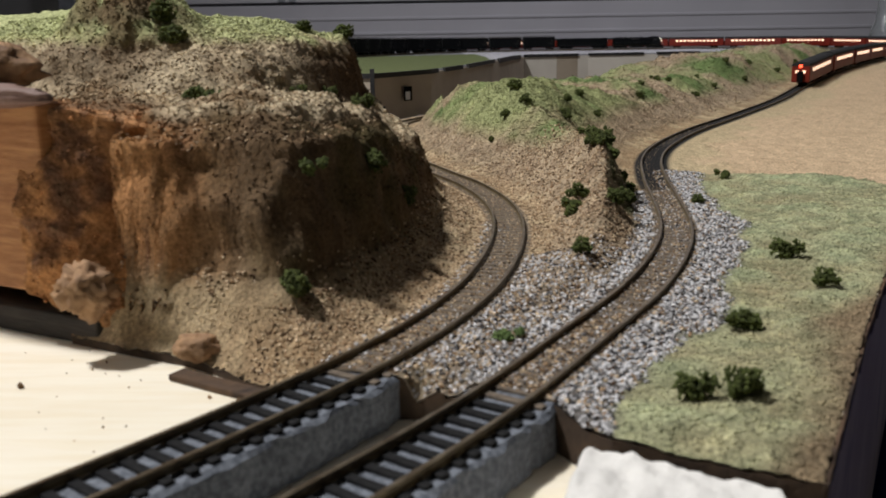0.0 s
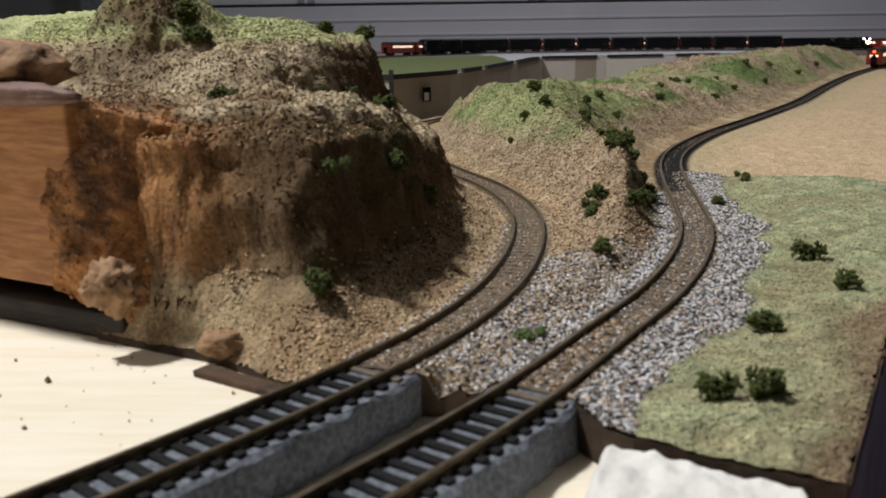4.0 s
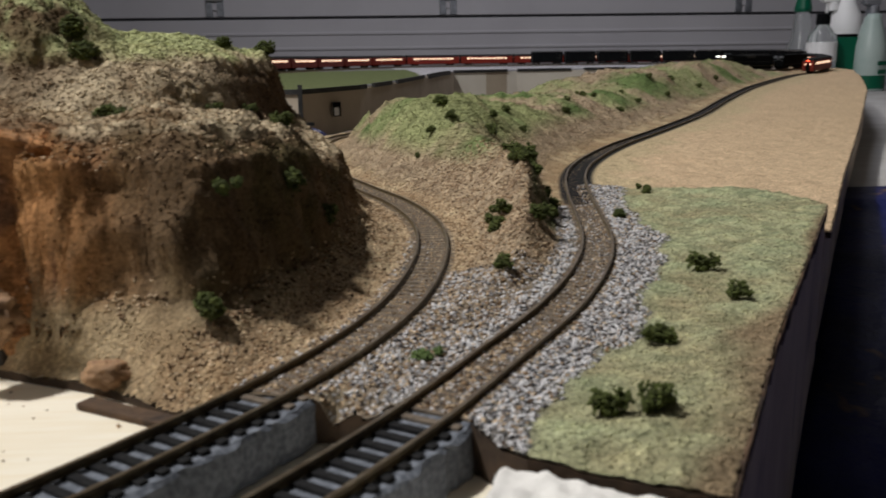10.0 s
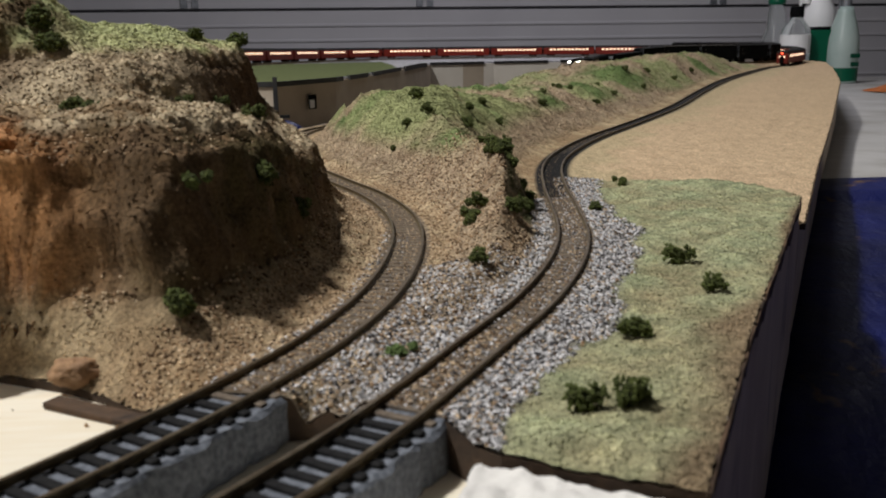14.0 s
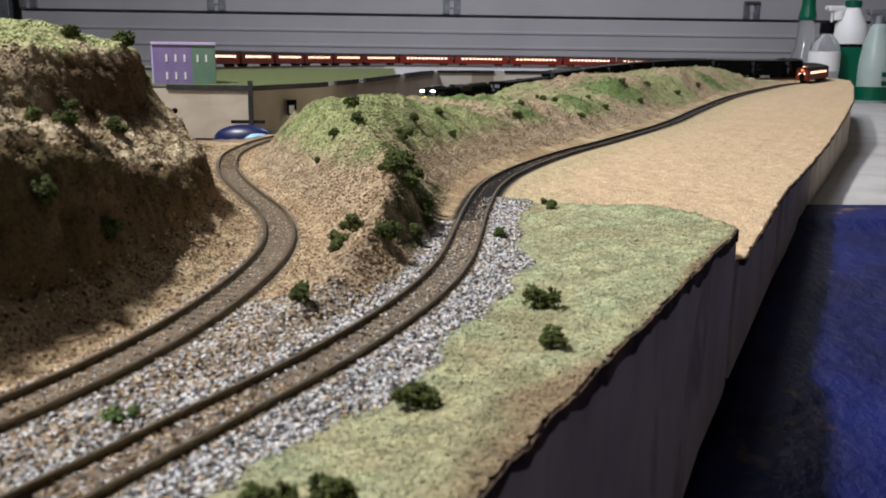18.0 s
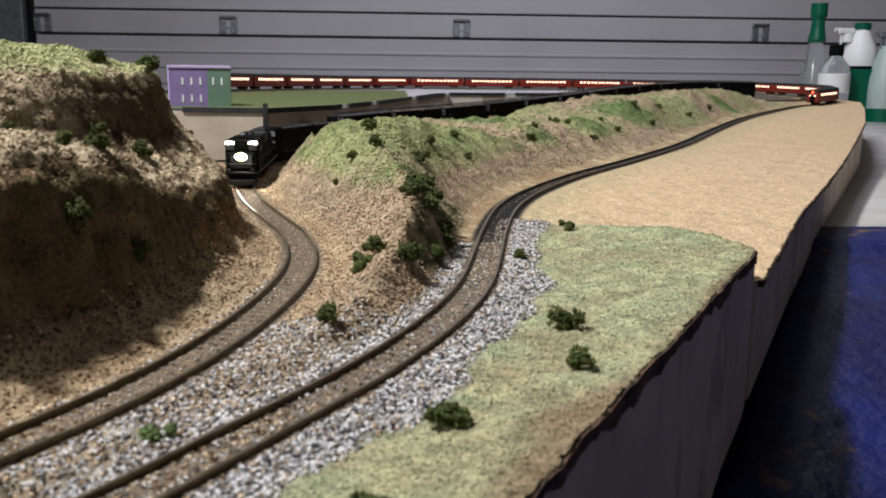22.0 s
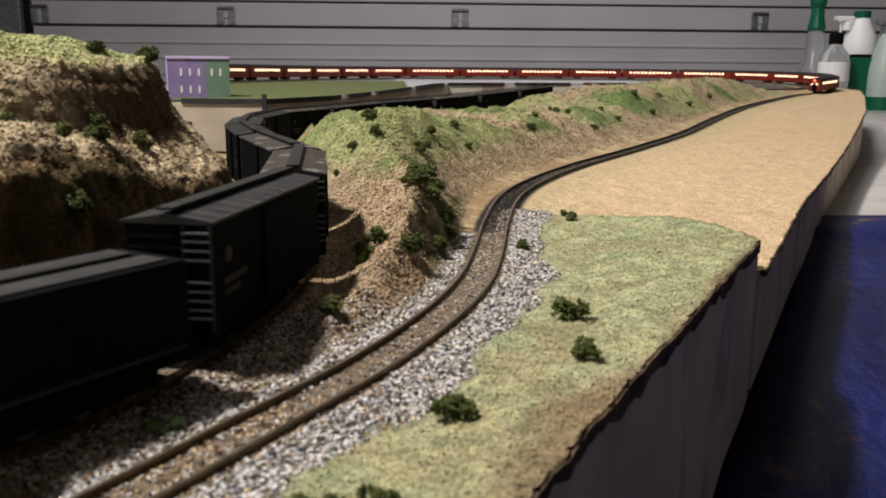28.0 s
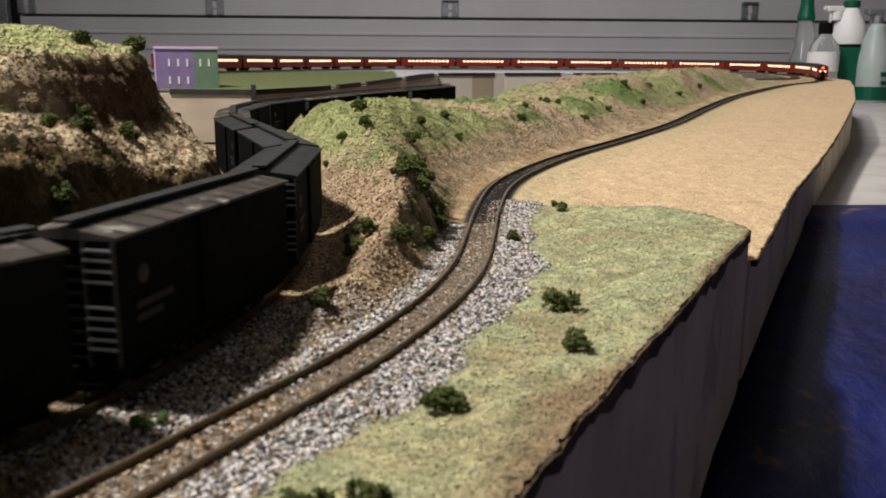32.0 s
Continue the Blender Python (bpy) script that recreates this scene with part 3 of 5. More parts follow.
def sheet(name, x0, x1, y0, y1, step, keep, split, raised=False, rough=False):
    """A grid of scenery, cut into the pieces that split() tells apart."""
    xs, ys = np.arange(x0, x1 + step / 2, step), np.arange(y0, y1 + step / 2, step)
    x, y = np.meshgrid(xs, ys)
    good = keep(x, y, step)
    x = np.minimum(x, right_line(y))
    y = np.maximum(y, front_line(x))
    parts = land(x, y)
    z = parts[0]
    deck = np.full(x.shape, raised)
    z = np.where(deck, deck_z(y) + 0.0006 * parts[6][1], z)
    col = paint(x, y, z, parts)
    col[deck] = np.where((x[deck] > 0.05)[:, None], (0.42, 0.41, 0.43), (0.2, 0.2, 0.2))
    strip = deck & (x < 0.07) & (near_line(np.array(FASCIA_FINE), x, y)[0] < 0.32 + 0.03 * parts[6][0])
    col[strip] = (0.12, 0.14, 0.06)
    idx = np.arange(x.size).reshape(x.shape)
    f = np.stack([idx[:-1, :-1], idx[:-1, 1:], idx[1:, 1:], idx[1:, :-1]], -1).reshape(-1, 4)
    ok = good.ravel()[f].all(1)
    kind = split(parts, deck).ravel()[f].max(1)
    flat = np.stack([x, y, z], -1)
    if rough:
        gy, gx = np.gradient(z, step)
        normal = np.stack([-gx, -gy, np.ones_like(z)], -1)
        flat = relief(x, y, z, parts[1], normal / np.linalg.norm(normal, axis=-1)[..., None])
    flat = flat.reshape(-1, 3)
    made = {}
    for k in np.unique(kind[ok]):
        ff = f[ok & (kind == k)]
        used, inv = np.unique(ff, return_inverse=True)
        me = bpy.data.meshes.new(name[k])
        me.vertices.add(len(used))
        me.vertices.foreach_set("co", flat[used].ravel())
        me.loops.add(ff.size)
        me.loops.foreach_set("vertex_index", inv.ravel().astype(np.int32))
        me.polygons.add(len(ff))
        me.polygons.foreach_set("loop_start", np.arange(0, ff.size, 4, dtype=np.int32))
        me.polygons.foreach_set("use_smooth", [True] * len(ff))
        me.update(calc_edges=True)
        me.validate()
        layer = me.color_attributes.new("turf", "FLOAT_COLOR", "POINT")
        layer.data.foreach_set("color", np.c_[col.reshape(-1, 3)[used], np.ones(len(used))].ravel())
        me.materials.append(MAT["scenery"])
        made[k] = new(name[k], me)
    return made


FASCIA_FINE = [tuple(np.array(a) * (1 - t) + np.array(b) * t) for a, b in zip(FASCIA, FASCIA[1:]) for t in np.linspace(0, 1, 12, endpoint=False)]
FASCIA_FINE = [(x, y, 0) for x, y in FASCIA_FINE]

near = sheet({0: "ground_near", 2: "ridge_near"}, -0.3, 0.462, 0.104, 0.8, 0.0016,
             lambda x, y, h: (y > front_line(x) - h) & (x < right_line(y) + h) & (land(x, y)[1] < 0.85) & ((x > -0.0905) | (y > front_line(x) + 0.03)),
             lambda p, d: np.where(p[2] > 0.5, 2, 0))
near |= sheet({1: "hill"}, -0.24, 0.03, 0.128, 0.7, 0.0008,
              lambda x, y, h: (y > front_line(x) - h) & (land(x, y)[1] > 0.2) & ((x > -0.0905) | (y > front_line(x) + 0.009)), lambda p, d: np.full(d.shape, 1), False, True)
far = sheet({0: "ground_far", 2: "ridge_far"}, -0.46, 0.98, 0.7984, 2.36, 0.005,
            lambda x, y, h: (x < right_line(y) + h) & ~inside(DECK, x + 0.01, y - 0.012),
            lambda p, d: np.where(p[2] > 0.5, 2, 0))
far |= sheet({3: "upper_deck"}, -0.96, 0.85, 0.84, 2.46, 0.005, lambda x, y, h: inside(DECK, x, y), lambda p, d: np.full(d.shape, 3), True)
tagged(near[0], "flocked ground of pale green turf, sawdust and gravel", "ground", kind="structure")
tagged(near[1], "steep brown plaster hill with straw-coloured flock and green top", "model hill")
tagged(near[2], "low ridge of tan soil with green turf between tracks", "model hill")
tagged(far[0], "tan sawdust ground rising towards the far loop", "ground", kind="structure")
tagged(far[2], "ridge of tan soil with green turf patches behind the sawdust field", "model hill")
tagged(far[3], "raised grey deck with a strip of green turf along its edge", "deck", kind="structure")


def ground_z(x, y):
    return float(land(np.array([[x]]), np.array([[y]]))[0][0, 0])


def heights(pts):
    q = np.array(pts)
    return [float(h) for h in land(q[:, 0], q[:, 1])[0]]


# ---- sides of the benchwork ----
def wall_strip(name, pts, top, bottom, thick, mat, parent=None, drop=0.0):
    """An upright slab along a plan line, whose left side is the face; top and bottom give heights at each point."""
    p = np.array(pts, float)
    d = np.gradient(p, axis=0)
    nrm = np.stack([d[:, 1], -d[:, 0]], 1) / np.linalg.norm(d, axis=1)[:, None]
    v, f = [], []
    for k in range(len(p)):
        a, b = p[k], p[k] - nrm[k] * thick  # towards the ground
        v += [(a[0], a[1], top[k]), (b[0], b[1], top[k] - drop), (b[0], b[1], bottom[k]), (a[0], a[1], bottom[k])]
    for k in range(len(p) - 1):
        o, q = 4 * k, 4 * k + 4
        for i in range(4):
            j = (i + 1) % 4
            f.append((o + i, q + i, q + j, o + j))
    f += [(3, 2, 1, 0), tuple(len(v) - 4 + i for i in range(4))]
    return from_arrays(name, v, f, [mat], parent)


def dense(pts, n=14):
    return [tuple(np.array(a) * (1 - t) + np.array(b) * t) for a, b in zip(pts, pts[1:]) for t in np.linspace(0, 1, n, endpoint=False)] + [tuple(pts[-1])]


edge_g, edge_t = dense(GREEN_EDGE), dense(TAN_EDGE)
bottoms = lambda pts: [float(np.interp(y, [0.1, 0.25, 0.3, 0.45, 0.6, 1.1, 2.0], [-0.1, -0.086, -0.066, -0.046, -0.037, -0.033, -0.032])) for _, y in pts]
ob = wall_strip("benchwork_side_near", edge_g, [h - 0.0006 for h in heights([(x - 0.001, y) for x, y in edge_g])], bottoms(edge_g), 0.02, "bench_side", None, 0.008)
tagged(ob, "grey foam side of the near layout module", "benchwork", kind="structure")
ob = wall_strip("benchwork_side_far", [(x - 0.002, y) for x, y in edge_t], [h - 0.0008 for h in heights([(x - 0.004, y) for x, y in edge_t])], bottoms(edge_t), 0.02, "bench_side", None, 0.008)
tagged(ob, "grey foam side of the far layout module", "benchwork", kind="structure")

for pts, dx, low in ((edge_g, 0.0006, 0.004), (edge_t, 0.0006, 0.0022)):
    fine = dense(pts, 4)
    q = np.array(fine)
    top = [h - 0.0005 for h in heights([(x - 0.002, y) for x, y in fine])]
    deep = low * (0.8 + 0.5 * lump(q[:, 0], q[:, 1], 60, 12) + 0.25 * lump(q[:, 0], q[:, 1], 240, 13))
    ob = wall_strip("edge_crust", [(x + dx, y) for x, y in fine], top, [h - d for h, d in zip(top, deep)], 0.003, "edge_stain", None, 0.0)
    tagged(ob, "dark brown stained crust along the layout's edge", "edge", kind="structure")

edge_f = [q for q in dense([tuple(q) for q in FRONT], 40)[::-1] if q[0] > -0.0905]
ob = wall_strip("soil_edge", edge_f, [h - 0.0004 for h in heights([(x, y + 0.0008) for x, y in edge_f])], [-0.0093] * len(edge_f), -0.004, "soil", None, 0.003)
tagged(ob, "crumbly brown soil edge of the scenery", "edge", kind="structure")

# ---- the garage ----
def slab(name, x0, x1, y0, y1, z0, z1, mat, label, category):
    return tagged(part(name, box(x0, x1, y0, y1, z0, z1), mat), label, category, kind="structure")


slab("floor", -2.6, 2.8, -2.1, 3.75, -1.0, -0.9, "concrete", "bare grey concrete garage floor", "floor")
slab("ceiling", -2.6, 2.8, -2.1, 3.75, 1.5, 1.6, "wall", "plain plasterboard garage ceiling", "ceiling")
slab("wall_left", -2.7, -2.6, -2.1, 3.75, -0.9, 1.5, "wall", "plain painted garage wall", "wall")
slab("wall_right", 2.8, 2.9, -2.1, 3.75, -0.9, 1.5, "wall", "plain painted garage wall", "wall")
slab("wall_back", -2.6, 2.8, -2.2, -2.1, -0.9, 1.5, "wall", "plain painted garage wall", "wall")
slab("wall_door_side", -2.6, 2.8, 3.75, 3.85, -0.9, 1.5, "wall", "garage wall behind the door", "wall")


def garage_door():
    ob = empty("garage_door", pose(0, 3.6, 0))
    tagged(ob, "white sectional steel garage door, closed, with ribs and hinges", "garage door")
    for k, (z0, z1) in enumerate([(-0.9, -0.28), (-0.276, 0.226), (0.236, 0.322), (0.33, 0.83), (0.836, 1.4)]):
        part("door_panel", box(-1.35, 2.7, 0, 0.04, z0, z1, 0.003), "door", ob)
    for z in (0.17, 0.112, 0.05, -0.05, 0.42, 0.55):
        part("rib", box(-1.33, 2.68, -0.006, 0.004, z - 0.006, z + 0.006, 0.003), "door", ob)
    for z in (0.231, 0.326):
        part("joint", box(-1.34, 2.69, 0.012, 0.03, z - 0.006, z + 0.006), "door_gap", ob, "dark gap between the panels")
    for x in (-1.32, -0.61, 0.302, 1.508):
        h = part("hinge", box(x - 0.034, x - 0.008, -0.008, 0.002, 0.238, 0.305, 0.002), "hinge", ob, "grey steel hinge plate")
        part("leaf", box(x + 0.008, x + 0.034, -0.008, 0.002, 0.238, 0.305, 0.002), "hinge", h)
        part("knuckle", box(x - 0.01, x + 0.01, -0.006, 0.002, 0.262, 0.29, 0.002), "door", h)
        part("hinge_pin", cylinder((x - 0.03, -0.012, 0.3), (x + 0.03, -0.012, 0.3), 0.006), "steel", h)
    part("track", box(-1.5, -1.38, -0.04, 0.0, -0.9, 1.4, 0.003), "hinge", ob, "grey steel guide rail")
    return ob


garage_door()

# the table under the layout
slab("lower_bench", -1.2, 1.9, -0.9, 0.56, -0.16, -0.125, "wall", "plain grey lower bench under the tarp", "bench")
slab("table_top", -1.2, 1.9, 0.56, 2.75, -0.075, -0.035, "table", "white laminate workbench top", "table")


# ---- tracks ----
def sweep(points, lateral, profile):
    """A bar along a line: lateral offset to its right, profile of (across, up)."""
    d = np.gradient(points, axis=0)
    n = np.stack([d[:, 1], -d[:, 0]], 1) / np.linalg.norm(d[:, :2], axis=1)[:, None]
    v = []
    for p, q in zip(points, n):
        for a, h in profile:
            v.append((p[0] + q[0] * (lateral + a), p[1] + q[1] * (lateral + a), p[2] + h))
    m = len(profile)
    f = [(k * m + i, k * m + (i + 1) % m, (k + 1) * m + (i + 1) % m, (k + 1) * m + i) for k in range(len(points) - 1) for i in range(m)]
    f += [tuple(range(m))[::-1], tuple((len(points) - 1) * m + i for i in range(m))]
    return v, f


RAIL = [(-0.0006, 0.0), (-0.0006, 0.0003), (-0.0002, 0.0004), (-0.0002, 0.001), (-0.0004, 0.0012), (-0.0004, 0.0016), (0.0004, 0.0016), (0.0004, 0.0012), (0.0002, 0.001), (0.0002, 0.0004), (0.0006, 0.0003), (0.0006, 0.0)]


def tie_mesh(name, mat):
    me = bpy.data.meshes.new(name)
    bm = box(-0.0075, 0.0075, -0.0009, 0.0009, -0.0014, 0.0002, 0.0002)
    bm.to_mesh(me)
    bm.free()
    me.materials.append(MAT[mat])
    return me


TIE, TIE_BLACK = tie_mesh("tie", "tie"), tie_mesh("tie_black", "tie_black")


def track(name, points, first, last, label):
    ob = empty(name)
    tagged(ob, label, "railway track", "double-track main line")
    pts = points[first:last]
    for lat in (-0.0049, 0.0049):
        v, f = sweep(pts, lat, RAIL)
        rail = from_arrays("rail", v, f, ["rail", "rail_head"], ob, index=[1 if k % 12 == 5 and k < 12 * (len(pts) - 1) else 0 for k in range(len(f))])
    far_v, far_f, s = [], [], 0.0
    while s < (len(pts) - 2) * 0.002:
        p, q = on_line(pts, s), on_line(pts, s + 0.002)
        turn = math.atan2(q[1] - p[1], q[0] - p[0]) + math.pi / 2 + random.uniform(-0.03, 0.03)
        m = pose(p[0], p[1], p[2], 0, 0, math.degrees(turn))
        if 0.06 < p[1] < 0.52 and p[0] > -0.12:
            o = new("tie", TIE_BLACK if p[1] < front_line(p[0]) - 0.004 or (name == "outer_track" and p[1] > 0.36) else TIE)
            o.parent, o.matrix_basis = ob, m
        elif p[1] > -0.1:
            k = len(far_v)
            for a, b, h in ((-1, -1, -1), (1, -1, -1), (1, 1, -1), (-1, 1, -1), (-1, -1, 0), (1, -1, 0), (1, 1, 0), (-1, 1, 0)):
                far_v.append(m @ Vector((0.0075 * a, 0.0009 * b, 0.0014 * h)))
            far_f += [(k + 4, k + 5, k + 6, k + 7), (k, k + 1, k + 5, k + 4), (k + 1, k + 2, k + 6, k + 5), (k + 2, k + 3, k + 7, k + 6), (k + 3, k, k + 4, k + 7)]
        s += 0.0041
    if far_v:
        tagged(from_arrays("tie_rest", far_v, far_f, ["tie_black" if name == "outer_track" else "tie"], ob), kind="stuff")
    return ob


track("inner_track", P_IN, 0, int(np.searchsorted(S_IN, S_IN[-1] - 1.25)), "weathered model railway track curving past the brown hill")
track("outer_track", P_OUT, 0, int(np.searchsorted(S_OUT, S_OUT[-1] - 1.1)), "weathered model railway track between gravel and turf")


# ---- trains ----
def freight_distance(t):
    return float(np.interp(t, FT, FS))


def along(points, s, length):
    """The pose of a vehicle whose two trucks stand on the line, centred at s; it faces along the line."""
    a, b = on_line(points, s - length * 0.32), on_line(points, s + length * 0.32)
    c = (a + b) / 2
    yaw = math.degrees(math.atan2(b[1] - a[1], b[0] - a[0]))
    pitch = -math.degrees(math.atan2(b[2] - a[2], np.hypot(*(b - a)[:2])))
    return pose(c[0], c[1], c[2] + 0.0016, 0, pitch, yaw)


def truck(parent, x):
    t = part("truck", box(x - 0.0085, x + 0.0085, -0.0062, 0.0062, 0.0016, 0.0045, 0.0004), "black", parent)
    for dx in (-0.0055, 0.0055):
        part("wheelset", cylinder((x + dx, -0.0054, 0.003), (x + dx, 0.0054, 0.003), 0.0029, 12), "steel", t)


def boxcar(roof_mat, label):
    ob = empty("boxcar")
    tagged(ob, label, "model boxcar", "boxcars of the freight train")
    L = 0.0755
    part("body", box(-L / 2, L / 2, -0.0093, 0.0093, 0.0052, 0.0295, 0.0003), "black", ob)
    bm = bmesh.new()
    v = [bm.verts.new((x, y, z)) for x in (-L / 2 - 0.0006, L / 2 + 0.0006) for y, z in ((-0.0097, 0.0294), (0.0, 0.0309), (0.0097, 0.0294), (0.0097, 0.0288), (-0.0097, 0.0288))]
    for k in range(5):
        bm.faces.new((v[k], v[(k + 1) % 5], v[5 + (k + 1) % 5], v[5 + k]))
    bm.faces.new(v[:5][::-1]), bm.faces.new(v[5:])
    roof = part("roof", bm, roof_mat, ob, "weathered dark roof")
    part("roof_walk", box(-L / 2 - 0.001, L / 2 + 0.001, -0.0018, 0.0018, 0.0316, 0.0322), "black_roof", roof)
    for k in range(11):
        x = -L / 2 + L * (k + 0.5) / 11
        seam = bmesh.new()
        q = [[seam.verts.new((a, y, z)) for y, z in ((-0.0096, 0.0296), (0.0, 0.0312), (0.0096, 0.0296), (0.0, 0.0306))] for a in (x - 0.0003, x + 0.0003)]
        for i in range(4):
            seam.faces.new((q[0][i], q[0][(i + 1) % 4], q[1][(i + 1) % 4], q[1][i]))
        part("roof_seam", seam, roof_mat, roof)
    for sgn in (-1, 1):
        d = part("door", box(-0.0115, 0.0085, *sorted((sgn * 0.0092, sgn * 0.0099)), 0.006, 0.0282, 0.0001), "black", ob)
        part("door_post", box(0.0085, 0.0094, *sorted((sgn * 0.0092, sgn * 0.0101)), 0.006, 0.0286), "black", d)
        part("door_rail", box(-0.02, 0.0095, *sorted((sgn * 0.0092, sgn * 0.0101)), 0.0056, 0.0063), "black", d)
        part("herald", lathe([(0.0001, 0), (0.0017, 0.00005), (0.0018, 0.0002), (0.0001, 0.0003)], 16), "herald", ob, "faded yellow round emblem", pose(0.03, sgn * 0.00925, 0.0215, -90 * sgn, 0, 0))
        for k, w in enumerate((0.013, 0.009)):
            part("lettering", box(0.033 - w, 0.033, *sorted((sgn * 0.0093, sgn * 0.0095)), 0.0155 - 0.0024 * k, 0.0168 - 0.0024 * k), "lettering", ob, "faded dull lettering")
        for k in range(9):
            z = 0.0072 + 0.0023 * k
            part("end_rib", box(*sorted((sgn * L / 2, sgn * (L / 2 + 0.0006))), -0.0082, 0.0082, z, z + 0.001, 0.0003), "black", ob)
        ladder = part("ladder", box(*sorted((sgn * L / 2, sgn * (L / 2 + 0.0012))), sgn * 0.009 - 0.0002, sgn * 0.009 + 0.0002, 0.0065, 0.0285), "black_roof", ob)
        part("ladder_rail", box(*sorted((sgn * L / 2, sgn * (L / 2 + 0.0012))), sgn * 0.0035 - 0.0002, sgn * 0.0035 + 0.0002, 0.0065, 0.0285), "black_roof", ladder)
        for z in (0.0272, 0.0255, 0.0236, 0.0217, 0.0172, 0.0153, 0.0134, 0.0115, 0.0098):
            part("rung", box(*sorted((sgn * (L / 2 + 0.0008), sgn * (L / 2 + 0.0013))), *sorted((sgn * 0.0034, sgn * 0.0091)), z - 0.0002, z + 0.0002), "rung", ladder, "pale grey ladder rung")
        truck(ob, sgn * 0.0265)
        part("coupler", box(*sorted((sgn * L / 2, sgn * (L / 2 + 0.0042))), -0.0008, 0.0008, 0.005, 0.0064), "black", ob)
    return ob


def six_wheel_truck(ob, x):
    t = part("truck", box(x - 0.015, x + 0.015, -0.0078, 0.0078, 0.0018, 0.0056, 0.0006), "black", ob)
    for dx in (-0.0105, 0, 0.0105):
        part("wheelset", cylinder((x + dx, -0.0054, 0.003), (x + dx, 0.0054, 0.003), 0.003, 12), "steel", t)


def locomotive():
    ob = empty("diesel_locomotive")
    tagged(ob, "black road diesel locomotive with glowing number boards and headlight", "model locomotive", "locomotives of the freight train")
    L = 0.128
    part("frame", box(-L / 2, L / 2, -0.0096, 0.0096, 0.0056, 0.0076, 0.0004), "black", ob)
    part("fuel_tank", box(-0.016, 0.016, -0.0085, 0.0085, 0.0022, 0.0058, 0.0008), "black", ob)
    part("long_hood", box(-L / 2 + 0.006, 0.032, -0.0068, 0.0068, 0.0076, 0.0252, 0.0026), "black", ob)
    # cab with a rounded roof
    bm = bmesh.new()
    prof = [(-0.0094, 0.0076), (-0.0094, 0.0232), (-0.0086, 0.0252), (-0.0058, 0.0268), (0, 0.0275), (0.0058, 0.0268), (0.0086, 0.0252), (0.0094, 0.0232), (0.0094, 0.0076)]
    a, b = [[bm.verts.new((x, y, z)) for y, z in prof] for x in (0.032, 0.0545)]
    for k in range(8):
        bm.faces.new((a[k], b[k], b[k + 1], a[k + 1]))
    bm.faces.new(a), bm.faces.new(b[::-1])
    bmesh.ops.recalc_face_normals(bm, faces=bm.faces)
    front = [e for e in bm.edges if all(q.co.x > 0.054 for q in e.verts) and all(q.co.z > 0.008 or abs(q.co.y) > 0.009 for q in e.verts)]
    bmesh.ops.bevel(bm, geom=front, offset=0.0011, segments=3, affect="EDGES", profile=0.5)
    cab = part("cab", bm, "black", ob)
    part("roof_rim", box(0.0325, 0.0553, -0.0086, 0.0086, 0.0249, 0.0255, 0.0002), "black_roof", cab)
    part("nose", box(0.0545, 0.0588, -0.0084, 0.0084, 0.0076, 0.0188, 0.0022), "black", ob)
    for y in (-0.0066, 0.0066):
        part("number_board", box(0.0544, 0.0554, y - 0.0025, y + 0.0025, 0.0229, 0.0245, 0.0003), "lit_white", ob, "glowing white number board")
        part("windshield", box(0.0542, 0.0549, y * 0.95 - 0.0022, y * 0.95 + 0.0022, 0.0196, 0.0222, 0.0002), "dark_glass", cab, "dark grey glass")
        part("side_window", box(0.038, 0.05, *sorted((math.copysign(0.0092, y), math.copysign(0.0097, y))), 0.0186, 0.0222), "black_roof", cab, "dark side window")
        rail = part("handrail", cylinder((-0.058, y * 1.42, 0.0142), (0.053, y * 1.42, 0.0142), 0.0002, 6), "black_roof", ob, "thin dark handrail")
        for k in range(9):
            part("stanchion", cylinder((-0.058 + 0.0135 * k, y * 1.42, 0.0076), (-0.058 + 0.0135 * k, y * 1.42, 0.0142), 0.0002, 5), "black_roof", rail)
        part("ditch_light", box(0.0626, 0.0634, y - 0.0009, y + 0.0009, 0.0084, 0.01, 0.0002), "dark_glass", ob)
        part("step", box(0.0535, 0.0585, *sorted((math.copysign(0.0076, y), math.copysign(0.0096, y))), 0.0026, 0.0032), "rung", ob)
    lens = [(0.0001, 0), (0.0014, 0.0001), (0.0017, 0.0006), (0.001, 0.001), (0.0001, 0.0012)]
    bezel = part("headlight_bezel", box(0.0586, 0.0593, -0.0034, 0.0034, 0.0148, 0.0176, 0.0003), "black_roof", ob)
    for y in (-0.0014, 0.0014):
        part("headlight", lathe(lens, 14), "headlight", bezel, "bright yellow-white headlight", pose(0.0592, y, 0.0162, 0, 90, 0))
    # disc behind the lenses that stands in for their glow
    part("headlight_halo", lathe([(0.0001, 0), (0.0026, 0.0001), (0.0026, 0.0003), (0.0001, 0.0004)], 18), "headlight_halo", bezel, "yellow halo of the headlight, added as a glowing disc", pose(0.0591, 0, 0.0162, 0, 90, 0))
    for sgn in (-1, 1):
        part("sill_stripe", box(-0.062, 0.054, *sorted((sgn * 0.0094, sgn * 0.00985)), 0.0069, 0.0075), "herald_line", ob, "dull yellow sill stripe")
    part("beacon", lathe([(0.0016, 0), (0.0017, 0.0006), (0.0012, 0.0014), (0.0001, 0.0016)], 14), "rung", cab, "pale roof beacon", pose(0.046, 0, 0.0272))
    part("pilot", box(0.0595, 0.0638, -0.009, 0.009, 0.0016, 0.0076, 0.0006), "black", ob)
    part("plow", box(0.0632, 0.065, -0.008, 0.008, 0.0006, 0.0036, 0.0004), "black_roof", ob, "grey snow plow")
